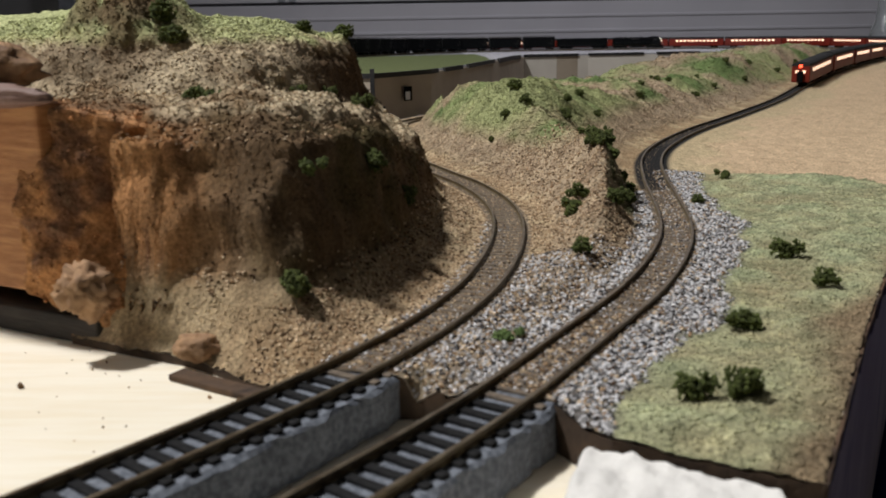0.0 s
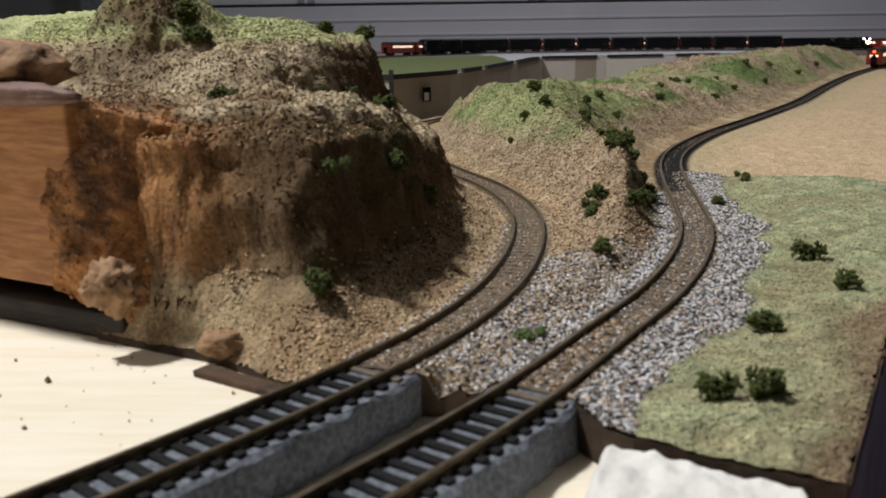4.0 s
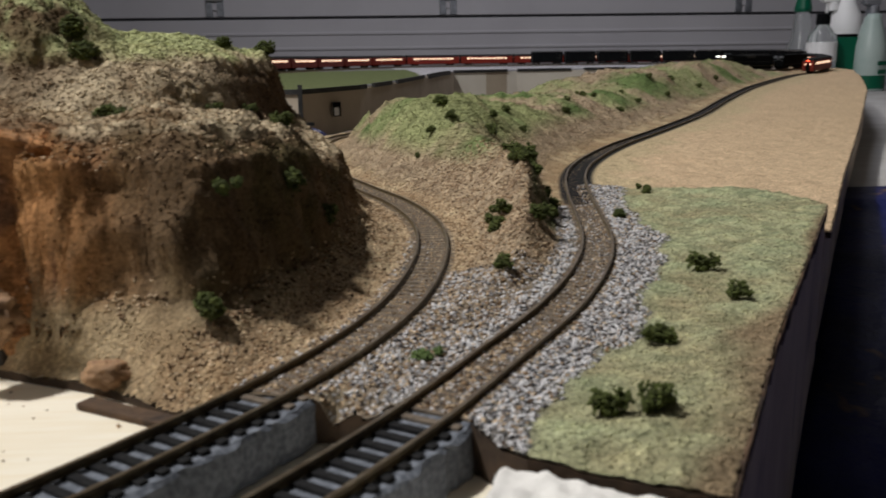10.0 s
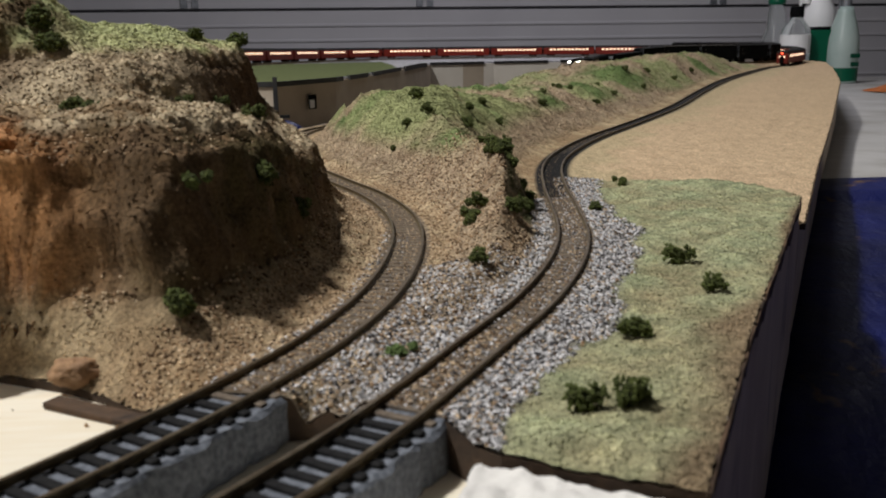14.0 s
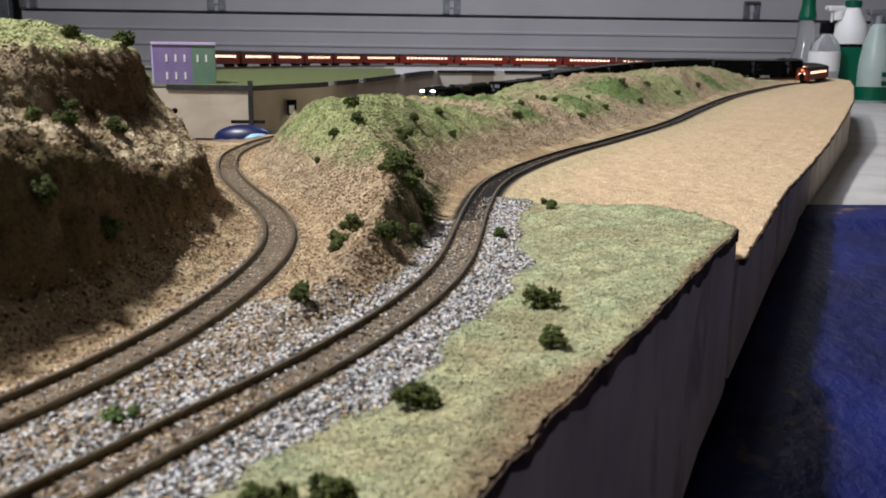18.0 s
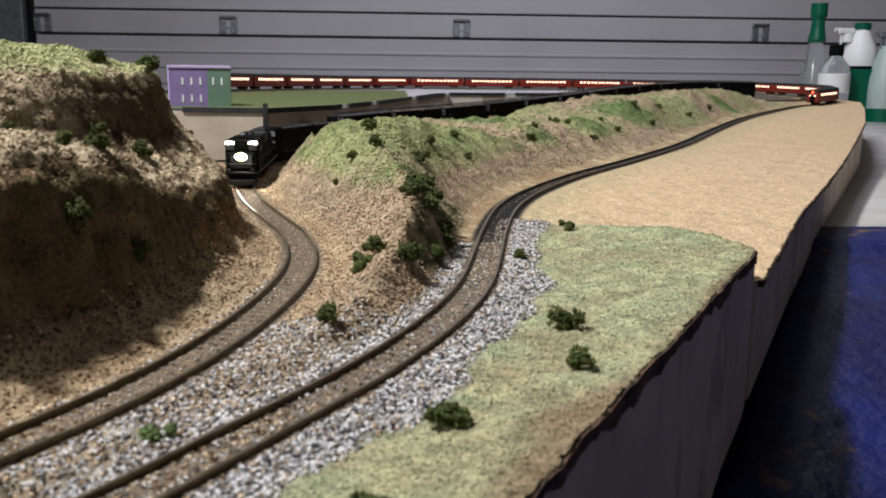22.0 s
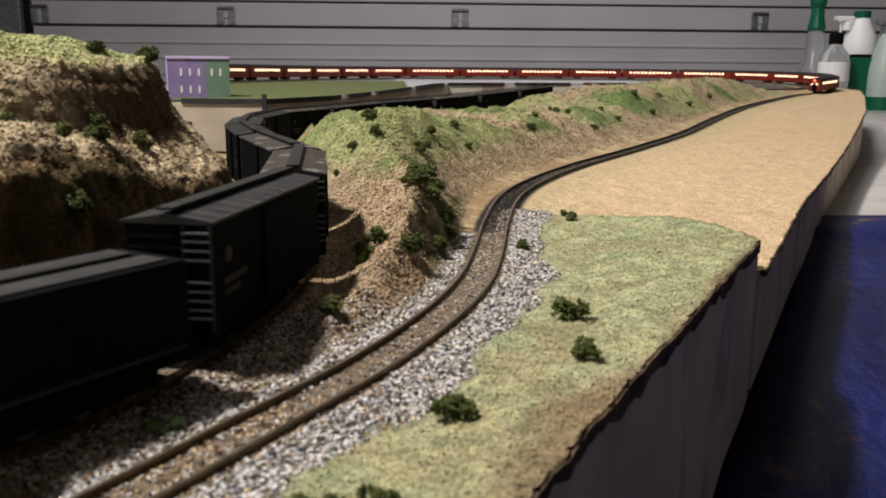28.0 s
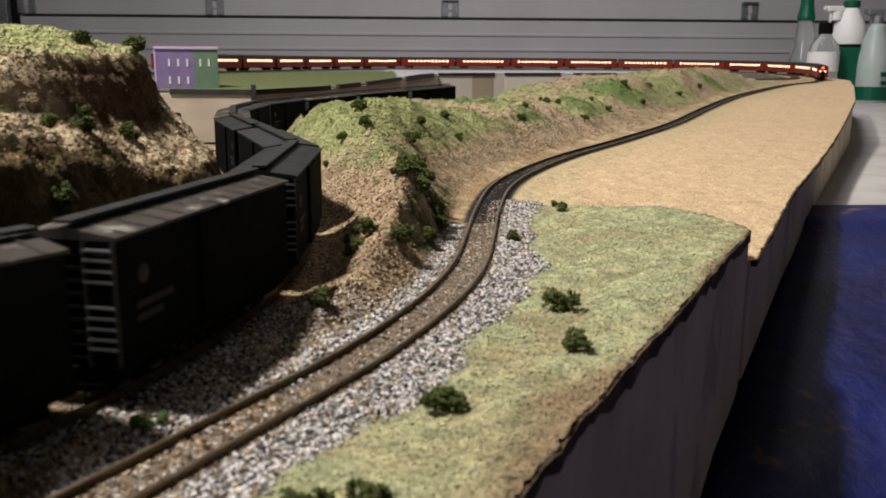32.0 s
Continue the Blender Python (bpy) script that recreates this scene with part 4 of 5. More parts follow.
    part("end_rail", cylinder((0.0636, -0.009, 0.0125), (0.0636, 0.009, 0.0125), 0.00025, 6), "black_roof", ob)
    for x in (-0.049, -0.038, -0.027):
        fan = part("fan", lathe([(0.0046, 0), (0.0046, 0.0014), (0.0036, 0.0017), (0.0006, 0.0016)], 18), "black_roof", ob, at=pose(x, 0, 0.0251))
        part("fan_grille", lathe([(0.0001, 0), (0.0034, 0.0001), (0.0034, 0.0003), (0.0001, 0.0004)], 16), "roof_grey", fan, at=pose(0, 0, 0.0016))
    part("dynamic_brake", box(-0.016, 0.004, -0.0082, 0.0082, 0.02, 0.0268, 0.0022), "black_roof", ob)
    part("exhaust", box(0.009, 0.0135, -0.0022, 0.0022, 0.025, 0.0278, 0.0003), "black_roof", ob)
    part("horn", cylinder((0.037, 0.003, 0.0281), (0.043, 0.003, 0.0281), 0.0006, 8), "rung", cab)
    part("roof_hatch", box(0.018, 0.029, -0.005, 0.005, 0.0248, 0.0262, 0.0005), "black_roof", ob)
    for k in range(9):
        for sgn in (-1, 1):
            x = -0.053 + 0.0085 * k
            part("hood_door", box(x, x + 0.0072, *sorted((sgn * 0.0065, sgn * 0.0069)), 0.009, 0.0195), "black", ob)
    for x in (-0.04, 0.04):
        six_wheel_truck(ob, x)
    return ob


def cowl_unit():
    """The unlit second engine, with a full-width body and a grey panelled roof."""
    ob = empty("cowl_locomotive")
    tagged(ob, "black full-width diesel locomotive with grey roof panels, unlit", "model locomotive", "locomotives of the freight train")
    L = 0.128
    part("frame", box(-L / 2, L / 2, -0.009, 0.009, 0.0052, 0.007, 0.0004), "black", ob)
    part("body", box(-L / 2 + 0.002, 0.052, -0.0093, 0.0093, 0.007, 0.0248, 0.0012), "black", ob)
    cab = part("cab", box(0.045, 0.0595, -0.0088, 0.0088, 0.007, 0.0262, 0.0028), "black", ob)
    for y in (-0.0045, 0.0045):
        part("windshield", box(0.0592, 0.0599, y - 0.0032, y + 0.0032, 0.0196, 0.0232, 0.0003), "rung", cab, "grey windshield")
        part("marker_lamp", box(0.0592, 0.06, y * 1.45 - 0.0012, y * 1.45 + 0.0012, 0.0148, 0.0162, 0.0003), "dark_glass", cab)
    part("headlight", lathe([(0.0001, 0), (0.0016, 0.0001), (0.0018, 0.0008), (0.0001, 0.0012)], 14), "dark_glass", cab, "unlit headlight", pose(0.0594, 0, 0.0175, 0, 90, 0))
    for x0, x1 in ((-0.058, -0.012), (-0.004, 0.04)):
        for y in (-0.0047, 0.0047):
            part("roof_panel", box(x0, x1, y - 0.0031, y + 0.0031, 0.0246, 0.0252, 0.0002), "roof_grey", ob, "grey roof panel")
    for x in (-0.008,):
        part("roof_rib", box(x - 0.003, x + 0.003, -0.0085, 0.0085, 0.0246, 0.0257, 0.0003), "black_roof", ob)
    part("roof_spine", box(-0.056, 0.04, -0.0011, 0.0011, 0.0246, 0.0259, 0.0003), "black_roof", ob)
    for sgn in (-1, 1):
        for x in (-0.045, -0.015, 0.015):
            part("grille", box(x - 0.01, x + 0.01, *sorted((sgn * 0.0091, sgn * 0.0096)), 0.018, 0.0228, 0.0001), "black", ob)
        part("side_sill", box(-0.06, 0.05, *sorted((sgn * 0.0091, sgn * 0.0096)), 0.0082, 0.0088), "black_roof", ob, "thin grey sill line")
        part("coupler", box(*sorted((sgn * L / 2, sgn * (L / 2 + 0.003))), -0.0008, 0.0008, 0.005, 0.0064), "black", ob)
    for x in (-0.04, 0.04):
        six_wheel_truck(ob, x)
    return ob


def passenger_car(tail=False):
    ob = empty("passenger_car")
    tagged(ob, "dark red model coach with glowing windows" + (" and tail lights" if tail else ""), "model coach", "cars of the passenger train")
    L = 0.1335
    part("body", box(-L / 2, L / 2, -0.0093, 0.0093, 0.0042, 0.0225, 0.0008), "car_red", ob)
    bm = bmesh.new()
    prof = [(-0.0095, 0.0215), (-0.0088, 0.0238), (-0.0055, 0.0256), (0, 0.0262), (0.0055, 0.0256), (0.0088, 0.0238), (0.0095, 0.0215)]
    a, b = [[bm.verts.new((x, y, z)) for y, z in prof] for x in (-L / 2 - 0.0004, L / 2 + 0.0004)]
    for k in range(6):
        bm.faces.new((a[k], a[k + 1], b[k + 1], b[k]))
    bm.faces.new(a[::-1]), bm.faces.new(b), bm.faces.new((a[0], b[0], b[6], a[6]))
    part("roof", bm, "black_roof", ob, "dark grey roof")
    for sgn in (-1, 1):
        for k in range(11):
            x = -0.0475 + 0.0095 * k
            part("window", box(x - 0.0029, x + 0.0029, *sorted((sgn * 0.0092, sgn * 0.0096)), 0.0148, 0.0186), "car_window", ob, "warm lit window")
        part("door", box(*sorted((sgn * 0.0602, sgn * 0.0658)), -0.0096, 0.0096, 0.005, 0.02, 0.0003), "car_red", ob)
        truck(ob, sgn * 0.0455)
        part("coupler", box(*sorted((sgn * L / 2, sgn * (L / 2 + 0.0045))), -0.003, 0.003, 0.005, 0.016), "black", ob)
    if tail:
        for y, z in ((-0.0035, 0.0155), (0.0035, 0.0155), (0, 0.0215)):
            part("tail_light", box(L / 2 + 0.0004, L / 2 + 0.0012, y - 0.0016, y + 0.0016, z - 0.0014, z + 0.0014), "car_window" if z < 0.02 else "marker_red", ob, "glowing tail light")
    return ob


FREIGHT_PITCH, LOCO_PITCH, COACH_PITCH = 0.083, 0.132, 0.139
CARS = [boxcar("roof_grey", "black model boxcar with grey roof, roof walk and end ladders"), boxcar("roof_brown", "black model boxcar with stained brown roof and end ladders"), boxcar("black_roof", "black model boxcar with black roof and pale end ladders")]
FREIGHT = [locomotive(), cowl_unit()] + CARS[:2] + [copy_thing(CARS[1], Matrix()), CARS[2]]
FREIGHT += [copy_thing(CARS[k], Matrix()) for k in (0, 2, 1, 0, 2, 1, 0, 2)]
COACHES = [passenger_car(True), passenger_car()]
COACHES += [copy_thing(COACHES[1], Matrix()) for _ in range(15)]


def motions():
    # distance of the locomotive's front along the inner line
    times = np.arange(0, 32.01, 0.5)
    for k, ob in enumerate(FREIGHT):
        back = LOCO_PITCH / 2 + k * LOCO_PITCH if k < 2 else 2 * LOCO_PITCH + (k - 1.5) * FREIGHT_PITCH
        length = LOCO_PITCH if k < 2 else FREIGHT_PITCH
        walk(ob, [(t, along(P_IN, freight_distance(t) - back, length)) for t in times])
    for k, ob in enumerate(COACHES):
        walk(ob, [(t, along(P_OUT, coach_distance(t) - (k + 0.5) * COACH_PITCH, COACH_PITCH)) for t in times])


def s_at(points, x, y):
    return float(np.argmin(np.hypot(points[:, 0] - x, points[:, 1] - y)) * 0.002)


# times and distances of the locomotive's front past the ridge's far end, and places of the passenger train's last end
RUN = [(0, -1.176), (1, -1.05), (2, -0.915), (3, -0.78), (6, -0.46), (7, -0.355), (8, -0.265), (9, -0.18), (10, -0.068), (11, 0.06), (12, 0.165), (13, 0.26), (14, 0.35), (17, 0.5875), (19, 0.792), (20, 0.91), (20.5, 0.978), (21, 1.048),
       (21.5, 1.086), (22, 1.116), (22.5, 1.18), (23, 1.236), (23.5, 1.294), (24, 1.36), (24.5, 1.4155), (25, 1.47), (26, 1.568), (27.5, 1.683), (28.4, 1.7355), (30, 1.8195), (32, 1.9025)]
FT, FS = [t for t, _ in RUN], [s_at(P_IN, 0.52, 1.455) + d for _, d in RUN]
TAIL = [(0, 0.39, 0.965), (1, 0.392, 0.97), (2, 0.435, 1.04), (3, 0.495, 1.13), (3.5, 0.54, 1.2), (9, 0.74, 1.485), (10, 0.745, 1.49), (27.5, 0.745, 1.49), (28, 0.75, 1.495), (30, 0.79, 1.538), (32, 0.83, 1.592)]


def coach_distance(t):
    return float(np.interp(t, [r[0] for r in TAIL], [s_at(P_OUT, r[1], r[2]) for r in TAIL]))




# ---- front boards ----
tagged(part("plywood_board", box(-1.2, 0.0575, -0.9, 0.25, -0.0145, -0.009, 0.0006), "plywood"), "bare pale plywood board with scattered crumbs", "board", kind="structure")


def roadbed(name, points, y_end):
    pts = np.array([p for p in points if -0.25 < p[1] < y_end])
    pts = pts[:, :3] - np.array((0, 0, 0.0))
    rs = np.random.RandomState(5)
    prof = [(-0.009, -0.0088), (-0.0086, -0.0012), (-0.0079, -0.0005), (0.0079, -0.0005), (0.0086, -0.0012), (0.009, -0.0088)]
    v, f = sweep(pts, 0, prof)
    v = np.array(v) + rs.uniform(-0.0005, 0.0005, (len(v), 3)) * np.array((1, 1, 0.35))
    return tagged(from_arrays(name, v, f, ["foam_bed"]), "dark grey foam roadbed strip on bare plywood", "roadbed")


roadbed("inner_roadbed", P_IN, 0.165)
roadbed("outer_roadbed", P_OUT, 0.152)


def plaster_slab():
    xs, ys = np.linspace(0.0, 1.0, 40), np.linspace(0, 1, 60)
    u, w = np.meshgrid(xs, ys)
    x0 = -0.014 + 0.0345 * w
    x1 = 0.0 + 0.0485 * np.ones_like(w)
    x = x0 + (x1 - x0) * u
    y = 0.03 + w * (np.interp(x, [0.0207, 0.0485], [0.1272, 0.1095]) - 0.03)
    rim = ease(np.minimum(np.minimum(u, 1 - u) * 16, w * 22))
    x = x + 0.0012 * lump(x, y, 300, 5) * (1 - rim)
    y = y + 0.0012 * lump(x, y, 250, 6) * (1 - rim)
    z = -0.009 + 0.008 * rim + 0.0007 * fractal(x, y, 350, 8, 3) * rim
    idx = np.arange(x.size).reshape(x.shape)
    f = np.stack([idx[:-1, :-1], idx[:-1, 1:], idx[1:, 1:], idx[1:, :-1]], -1).reshape(-1, 4)
    return tagged(from_arrays("plaster_slab", np.stack([x, y, z], -1).reshape(-1, 3), f, ["plaster"], smooth=True), "rough white plaster slab on the board", "plaster")


plaster_slab()


def crumbs():
    rs = np.random.RandomState(9)
    v, f = [], []
    for _ in range(330):
        x, y = rs.uniform(-0.14, 0.0), rs.uniform(0.05, 0.2)
        if y > front_line(x) - 0.002 or rs.rand() < 0.25:
            continue
        r = 0.0002 + 0.0007 * rs.rand() ** 4
        k = len(v)
        o = rs.uniform(0.7, 1.3, (6, 1)) * np.array([(1, 0, 0), (-1, 0, 0), (0, 1, 0), (0, -1, 0), (0, 0, 1), (0, 0, -1)]) * r
        v += [tuple(q + np.array((x, y, -0.009 + 0.6 * r))) for q in o]
        f += [(k + a, k + b, k + c) for a, b, c in ((0, 2, 4), (2, 1, 4), (1, 3, 4), (3, 0, 4), (2, 0, 5), (1, 2, 5), (3, 1, 5), (0, 3, 5))]
    return tagged(from_arrays("crumbs", v, f, ["dirt_stone"]), "crumbs of brown soil on the plywood", "crumbs", kind="stuff")


crumbs()
# dark wood, made nearly black for the shadow the beam lies in
MAT["beam"] = material("beam", (0.05, 0.042, 0.036), (0.025, 0.022, 0.02), 60, 0.8, stretch=(1, 8, 8), bump=0.4)
tagged(part("dark_strip", box(-0.0125, 0.0125, -0.0022, 0.0022, 0, 0.0016, 0.0004), "edge_stain", at=pose(-0.0475, 0.1715, -0.009, 0, 0, -32)), "short dark strip of stained wood at the board edge", "wood strip")
tagged(part("dark_beam", box(-0.15, 0.009, 0.0, 0.013, -0.009, -0.0022, 0.0008), "beam", at=pose(-0.0905, 0.2025, 0.0, 0, 0, -27)), "dark wooden beam under the hill, blackened for the shade there", "beam")
# black sheet that stands for the shade inside the gap
tagged(part("gap_shade", box(-0.15, 0.007, 0.0135, 0.0155, -0.009, 0.0032), "tie_black", at=pose(-0.0905, 0.2025, 0.0, 0, 0, -27)), "black sheet added as the shade in the gap under the board", "riser", kind="structure")
tagged(part("hill_board", box(-0.15, -0.001, -0.002, 0.007, 0.0032, 0.0485, 0.0008), "wood", at=pose(-0.0905, 0.2025, 0.0, 0, 0, -27)), "reddish brown wooden board with grain at the hill's end", "board")


def rock(name, seed, r, squash=(1, 1, 1), rough=1.0):
    bm = bmesh.new()
    bmesh.ops.create_icosphere(bm, subdivisions=4, radius=r)
    for q in bm.verts:
        d = q.co.normalized()
        n = noise.fractal(d * 1.7 + Vector((seed, 0, 0)), 0.8, 2.0, 6)
        c = abs(noise.noise(d * 4.5 + Vector((seed, 3, 1))))
        q.co = Vector([a * b for a, b in zip(q.co * (1 + (0.22 * n - 0.3 * c) * rough), squash)])
    return bm


MAT["rock"] = material("rock", (0.4, 0.24, 0.125), (0.2, 0.115, 0.065), 220, 0.8, bump=1.0, bump_scale=600, third=(0.36, 0.22, 0.12), third_scale=120)


def plaster_face():
    """The lumpy orange plaster that closes the gap between the board and the hill, bent back over the top."""
    u, w = np.meshgrid(np.linspace(0, 1, 90), np.linspace(0, 1, 120))
    along = -0.014 + 0.04 * u
    up = np.minimum(w / 0.72, 1)
    back = np.maximum(w - 0.72, 0) / 0.28
    far_in = 0.006 + 0.019 * up
    inset = -0.0028 + 0.0032 * ease(1 - u / 0.18) + (far_in + 0.0028) * ease((u - 0.25) / 0.75) + 0.003 * up**2 + 0.035 * back**1.3
    x = -0.0905 + 0.891 * along + 0.454 * inset
    y = 0.2025 - 0.454 * along + 0.891 * inset
    z = 0.0045 - 0.0105 * ease(u / 0.8) + (0.043 + 0.0105 * ease(u / 0.8)) * up + 0.001 * back - 0.01 * up * ease((u - 0.3) / 0.7)
    p = np.stack([x, y, z], -1)
    push = (0.0032 * fractal3(p, 75, 101, 3) + 0.0014 * fractal3(p, 260, 105, 3)) * ease(u / 0.15)
    p = p - np.array((0.454, 0.891, -0.2)) * push[..., None]
    k1, k2, k3 = fractal3(p, 60, 91), fractal3(p, 150, 94), fractal3(p, 400, 97, 2)
    c = np.zeros(x.shape + (3,)) + np.array((0.42, 0.205, 0.085))
    c = blend(c, (0.17, 0.085, 0.05), ease(k2 * 1.1 + 0.1))
    c = blend(c, (0.5, 0.3, 0.16), ease(k1 * 1.3 - 0.25 + 0.4 * k3) * 0.8)
    c = blend(c, (0.2, 0.12, 0.065), ease((u - 0.75) / 0.4 + 0.3 * k1))
    c = blend(c, (0.2, 0.13, 0.075), ease(back * 2.2 - 0.2 + 0.6 * k2))
    c = blend(c, (0.42, 0.32, 0.2), ease(back * 1.6 - 0.7 + 0.8 * k2))
    idx = np.arange(x.size).reshape(x.shape)
    f = np.stack([idx[:-1, :-1], idx[:-1, 1:], idx[1:, 1:], idx[1:, :-1]], -1).reshape(-1, 4)
    ob = from_arrays("plaster_face", p.reshape(-1, 3), f, ["scenery"], near[1], smooth=True)
    layer = ob.data.color_attributes.new("turf", "FLOAT_COLOR", "POINT")
    layer.data.foreach_set("color", np.c_[np.clip(c, 0.01, 0.9).reshape(-1, 3), np.ones(x.size)].ravel())
    ob["label"] = "lumpy orange-brown plaster face"
    return p, c, back, u


FACE = plaster_face()
MAT["mauve_rock"] = material("mauve_rock", (0.2, 0.12, 0.095), (0.16, 0.085, 0.065), 160, 0.6, bump=0.7, bump_scale=500)
tagged(part("rock_lip", rock("lip", 6, 0.01, (4.4, 0.55, 0.34), 0.4), "mauve_rock", at=pose(-0.1215, 0.2115, 0.0505, 0, 0, -27), smooth=True), "rolled mauve-brown rock lip above the wooden board", "rock")
tagged(part("boulder", rock("boulder", 4, 0.0062, (1.05, 0.9, 1.05), 1.5), "rock", at=pose(-0.0805, 0.1895, 0.0078), smooth=True), "craggy brown plaster boulder at the foot of the hill", "rock")
tagged(part("overhang_rock", rock("overhang", 9, 0.02, (2.3, 0.62, 0.42), 0.6), "rock", at=pose(-0.1335, 0.225, 0.057, 0, 0, -27), smooth=True), "smooth brown rock ledge over the wooden board", "rock")
tagged(part("small_rock", rock("small", 2, 0.0042, (1.3, 1, 0.8)), "rock", at=pose(-0.0545, 0.1835, -0.004), smooth=True), "small brown rock at the board edge", "rock")


# ---- upper deck edge ----
def fascia():
    ob = empty("fascia")
    tagged(ob, "beige foam-board fascia with dark trim and cut-outs", "fascia", kind="structure")
    pts = dense(FASCIA, 6)
    p = np.array(pts)
    for a, b, mat in ((0, 13, "fascia"), (12, 37, "fascia"), (36, 40, "fascia_white"), (39, 42, "fascia"), (41, 49, "fascia_white"), (48, 55, "fascia_white")):
        seg = pts[a:b]
        n = len(seg)
        wall_strip("panel", seg, [deck_z(y) - 0.0025 for _, y in seg], [-0.012 if b < 38 else -0.02] * n, 0.012, mat, ob)
    rs = np.random.RandomState(3)
    k = 0
    while k < len(pts) - 4:
        m = rs.randint(3, 6)
        seg = [(x + 0.0012, y - 0.0016) for x, y in pts[k:k + m + 1]]
        h = 0.0035 if rs.rand() < 0.6 else 0.0055
        wall_strip("trim", seg, [deck_z(y) + 0.0012 for _, y in seg], [deck_z(y) - h for _, y in seg], 0.003, "fascia_trim", ob)
        k += m if rs.rand() < 0.3 else m + 1
    return ob


fas = fascia()


def on_fascia(x, z, y=0.845):
    return pose(x, y, z, 0, 0, 0)


part("post", box(-0.002, 0.002, -0.004, 0.0, -0.02, 0.04), "fascia_trim", fas, "black upright post", pose(-0.066, 0.842, 0))
part("cut_out", box(-0.006, 0.006, -0.001, 0.0005, -0.007, 0.007), "black", fas, "dark rectangular cut-out", pose(-0.0345, 0.886, 0.0145, 0, 0, 58))
part("label_plate", box(-0.004, 0.004, -0.0012, 0.0, -0.004, 0.004), "white", fas, "white card in the cut-out", pose(-0.0355, 0.8845, 0.0125, 0, 0, 58))
part("spot", lathe([(0.0001, 0), (0.0026, 0.0003), (0.0001, 0.0006)], 12), "black", fas, "dark round hole", pose(-0.135, 0.8465, 0.0125, 90, 0, 8))
part("ledge", box(-0.018, 0.012, -0.003, 0.0, -0.0015, 0.0015), "tie_black", fas, "dark stick", pose(-0.066, 0.842, 0.0035))


def town_house():
    ob = empty("town_house", pose(-0.1365, 0.915, 0.0345, 0, 0, 10) @ Matrix.Diagonal((0.72, 0.72, 1.02, 1)))
    tagged(ob, "small lilac and green model town house on the deck", "model house")
    part("side_wall", box(-0.045, -0.043, -0.022, 0.022, 0, 0.038), "lilac", ob, "pale lilac wall")
    part("front_wall", box(-0.043, 0.006, -0.024, -0.021, 0, 0.036), "purple", ob, "purple wall")
    part("green_wall", box(0.006, 0.036, -0.024, -0.021, 0, 0.036), "green_paint", ob, "green wall")
    part("end_wall", box(0.034, 0.036, -0.021, 0.022, 0, 0.036), "green_paint", ob, "green wall")
    part("back_wall", box(-0.043, 0.036, 0.02, 0.022, 0, 0.036), "purple", ob)
    part("roof", box(-0.0445, 0.0375, -0.0255, 0.0235, 0.036, 0.0385, 0.0004), "lilac", ob, "pale roof rim")
    for z in (0.008, 0.024):
        for x in (-0.026, -0.0145, -0.003):
            part("window", box(x - 0.0013, x + 0.0013, -0.0245, -0.0238, z - 0.0034, z + 0.0034), "white", ob, "white-framed window")
    for x in (0.0135, 0.0245):
        part("window", box(x - 0.0013, x + 0.0013, -0.0245, -0.0238, 0.0206, 0.0274), "white", ob, "white-framed window")
    return ob


town_house()


def blue_toy():
    ob = empty("toy_car", pose(-0.062, 0.775, -0.0065, 0, 0, -6))
    tagged(ob, "glossy dark blue toy car body with pale windows", "toy car")
    bm = bmesh.new()
    bmesh.ops.create_uvsphere(bm, u_segments=24, v_segments=12, radius=1, matrix=Matrix.Diagonal((0.026, 0.012, 0.0125, 1)))
    part("body", bm, "blue_plastic", ob, smooth=True)
    bm = bmesh.new()
    bmesh.ops.create_uvsphere(bm, u_segments=24, v_segments=12, radius=1, matrix=Matrix.Translation((0.008, -0.0035, -0.0005)) @ Matrix.Diagonal((0.016, 0.009, 0.0085, 1)))
    part("window", bm, "pale_blue", ob, "pale blue window", smooth=True)
    return ob


blue_toy()


# ---- table beside the layout ----
def tarp():
    xs, ys = np.linspace(0, 1, 70), np.linspace(-0.25, 0.6, 90)
    u, y = np.meshgrid(xs, ys)
    x = np.interp(y, [-0.25, 0.12, 0.18, 0.332, 0.6], [0.03, 0.05, 0.088, 0.18, 0.33]) + u * 1.1
    z = np.interp(y, [-0.25, 0.1, 0.25, 0.3, 0.45, 0.6], [-0.12, -0.1, -0.088, -0.069, -0.046, -0.032]) + 0.004 * fractal(x, y, 9, 3, 3) * ease((y + 0.25) / 0.2) * ease((0.6 - y) / 0.1)
    z = np.where(y > 0.55, np.maximum(z, -0.0335), z)
    idx = np.arange(x.size).reshape(x.shape)
    f = np.stack([idx[:-1, :-1], idx[:-1, 1:], idx[1:, 1:], idx[1:, :-1]], -1).reshape(-1, 4)
    ob = from_arrays("tarp", np.stack([x, y, z], -1).reshape(-1, 3), f, ["tarp"], smooth=True)
    mod = ob.modifiers.new("thickness", "SOLIDIFY")
    mod.thickness = 0.003
    return tagged(ob, "deep blue plastic tarp with ochre stains beside the layout", "tarp")


tarp()


def bottle(name, x, y, profile, mat, label, z=-0.035):
    ob = empty(name, pose(x, y, z))
    tagged(ob, label, "bottle", "bottles on the bench")
    part("body", lathe(profile, 28), mat, ob, smooth=True)
    return ob


def clear(name, colour, rough=0.08):
    m = material(name, colour, rough=rough)
    b = m.node_tree.nodes["Principled BSDF"]
    b.inputs["Transmission Weight"].default_value, b.inputs["IOR"].default_value = 0.9, 1.25
    return m


MAT["clear_plastic"] = clear("clear_plastic", (0.88, 0.92, 0.92))
MAT["milky_green"] = material("milky_green", (0.42, 0.5, 0.47), (0.36, 0.45, 0.42), 12, 0.35)


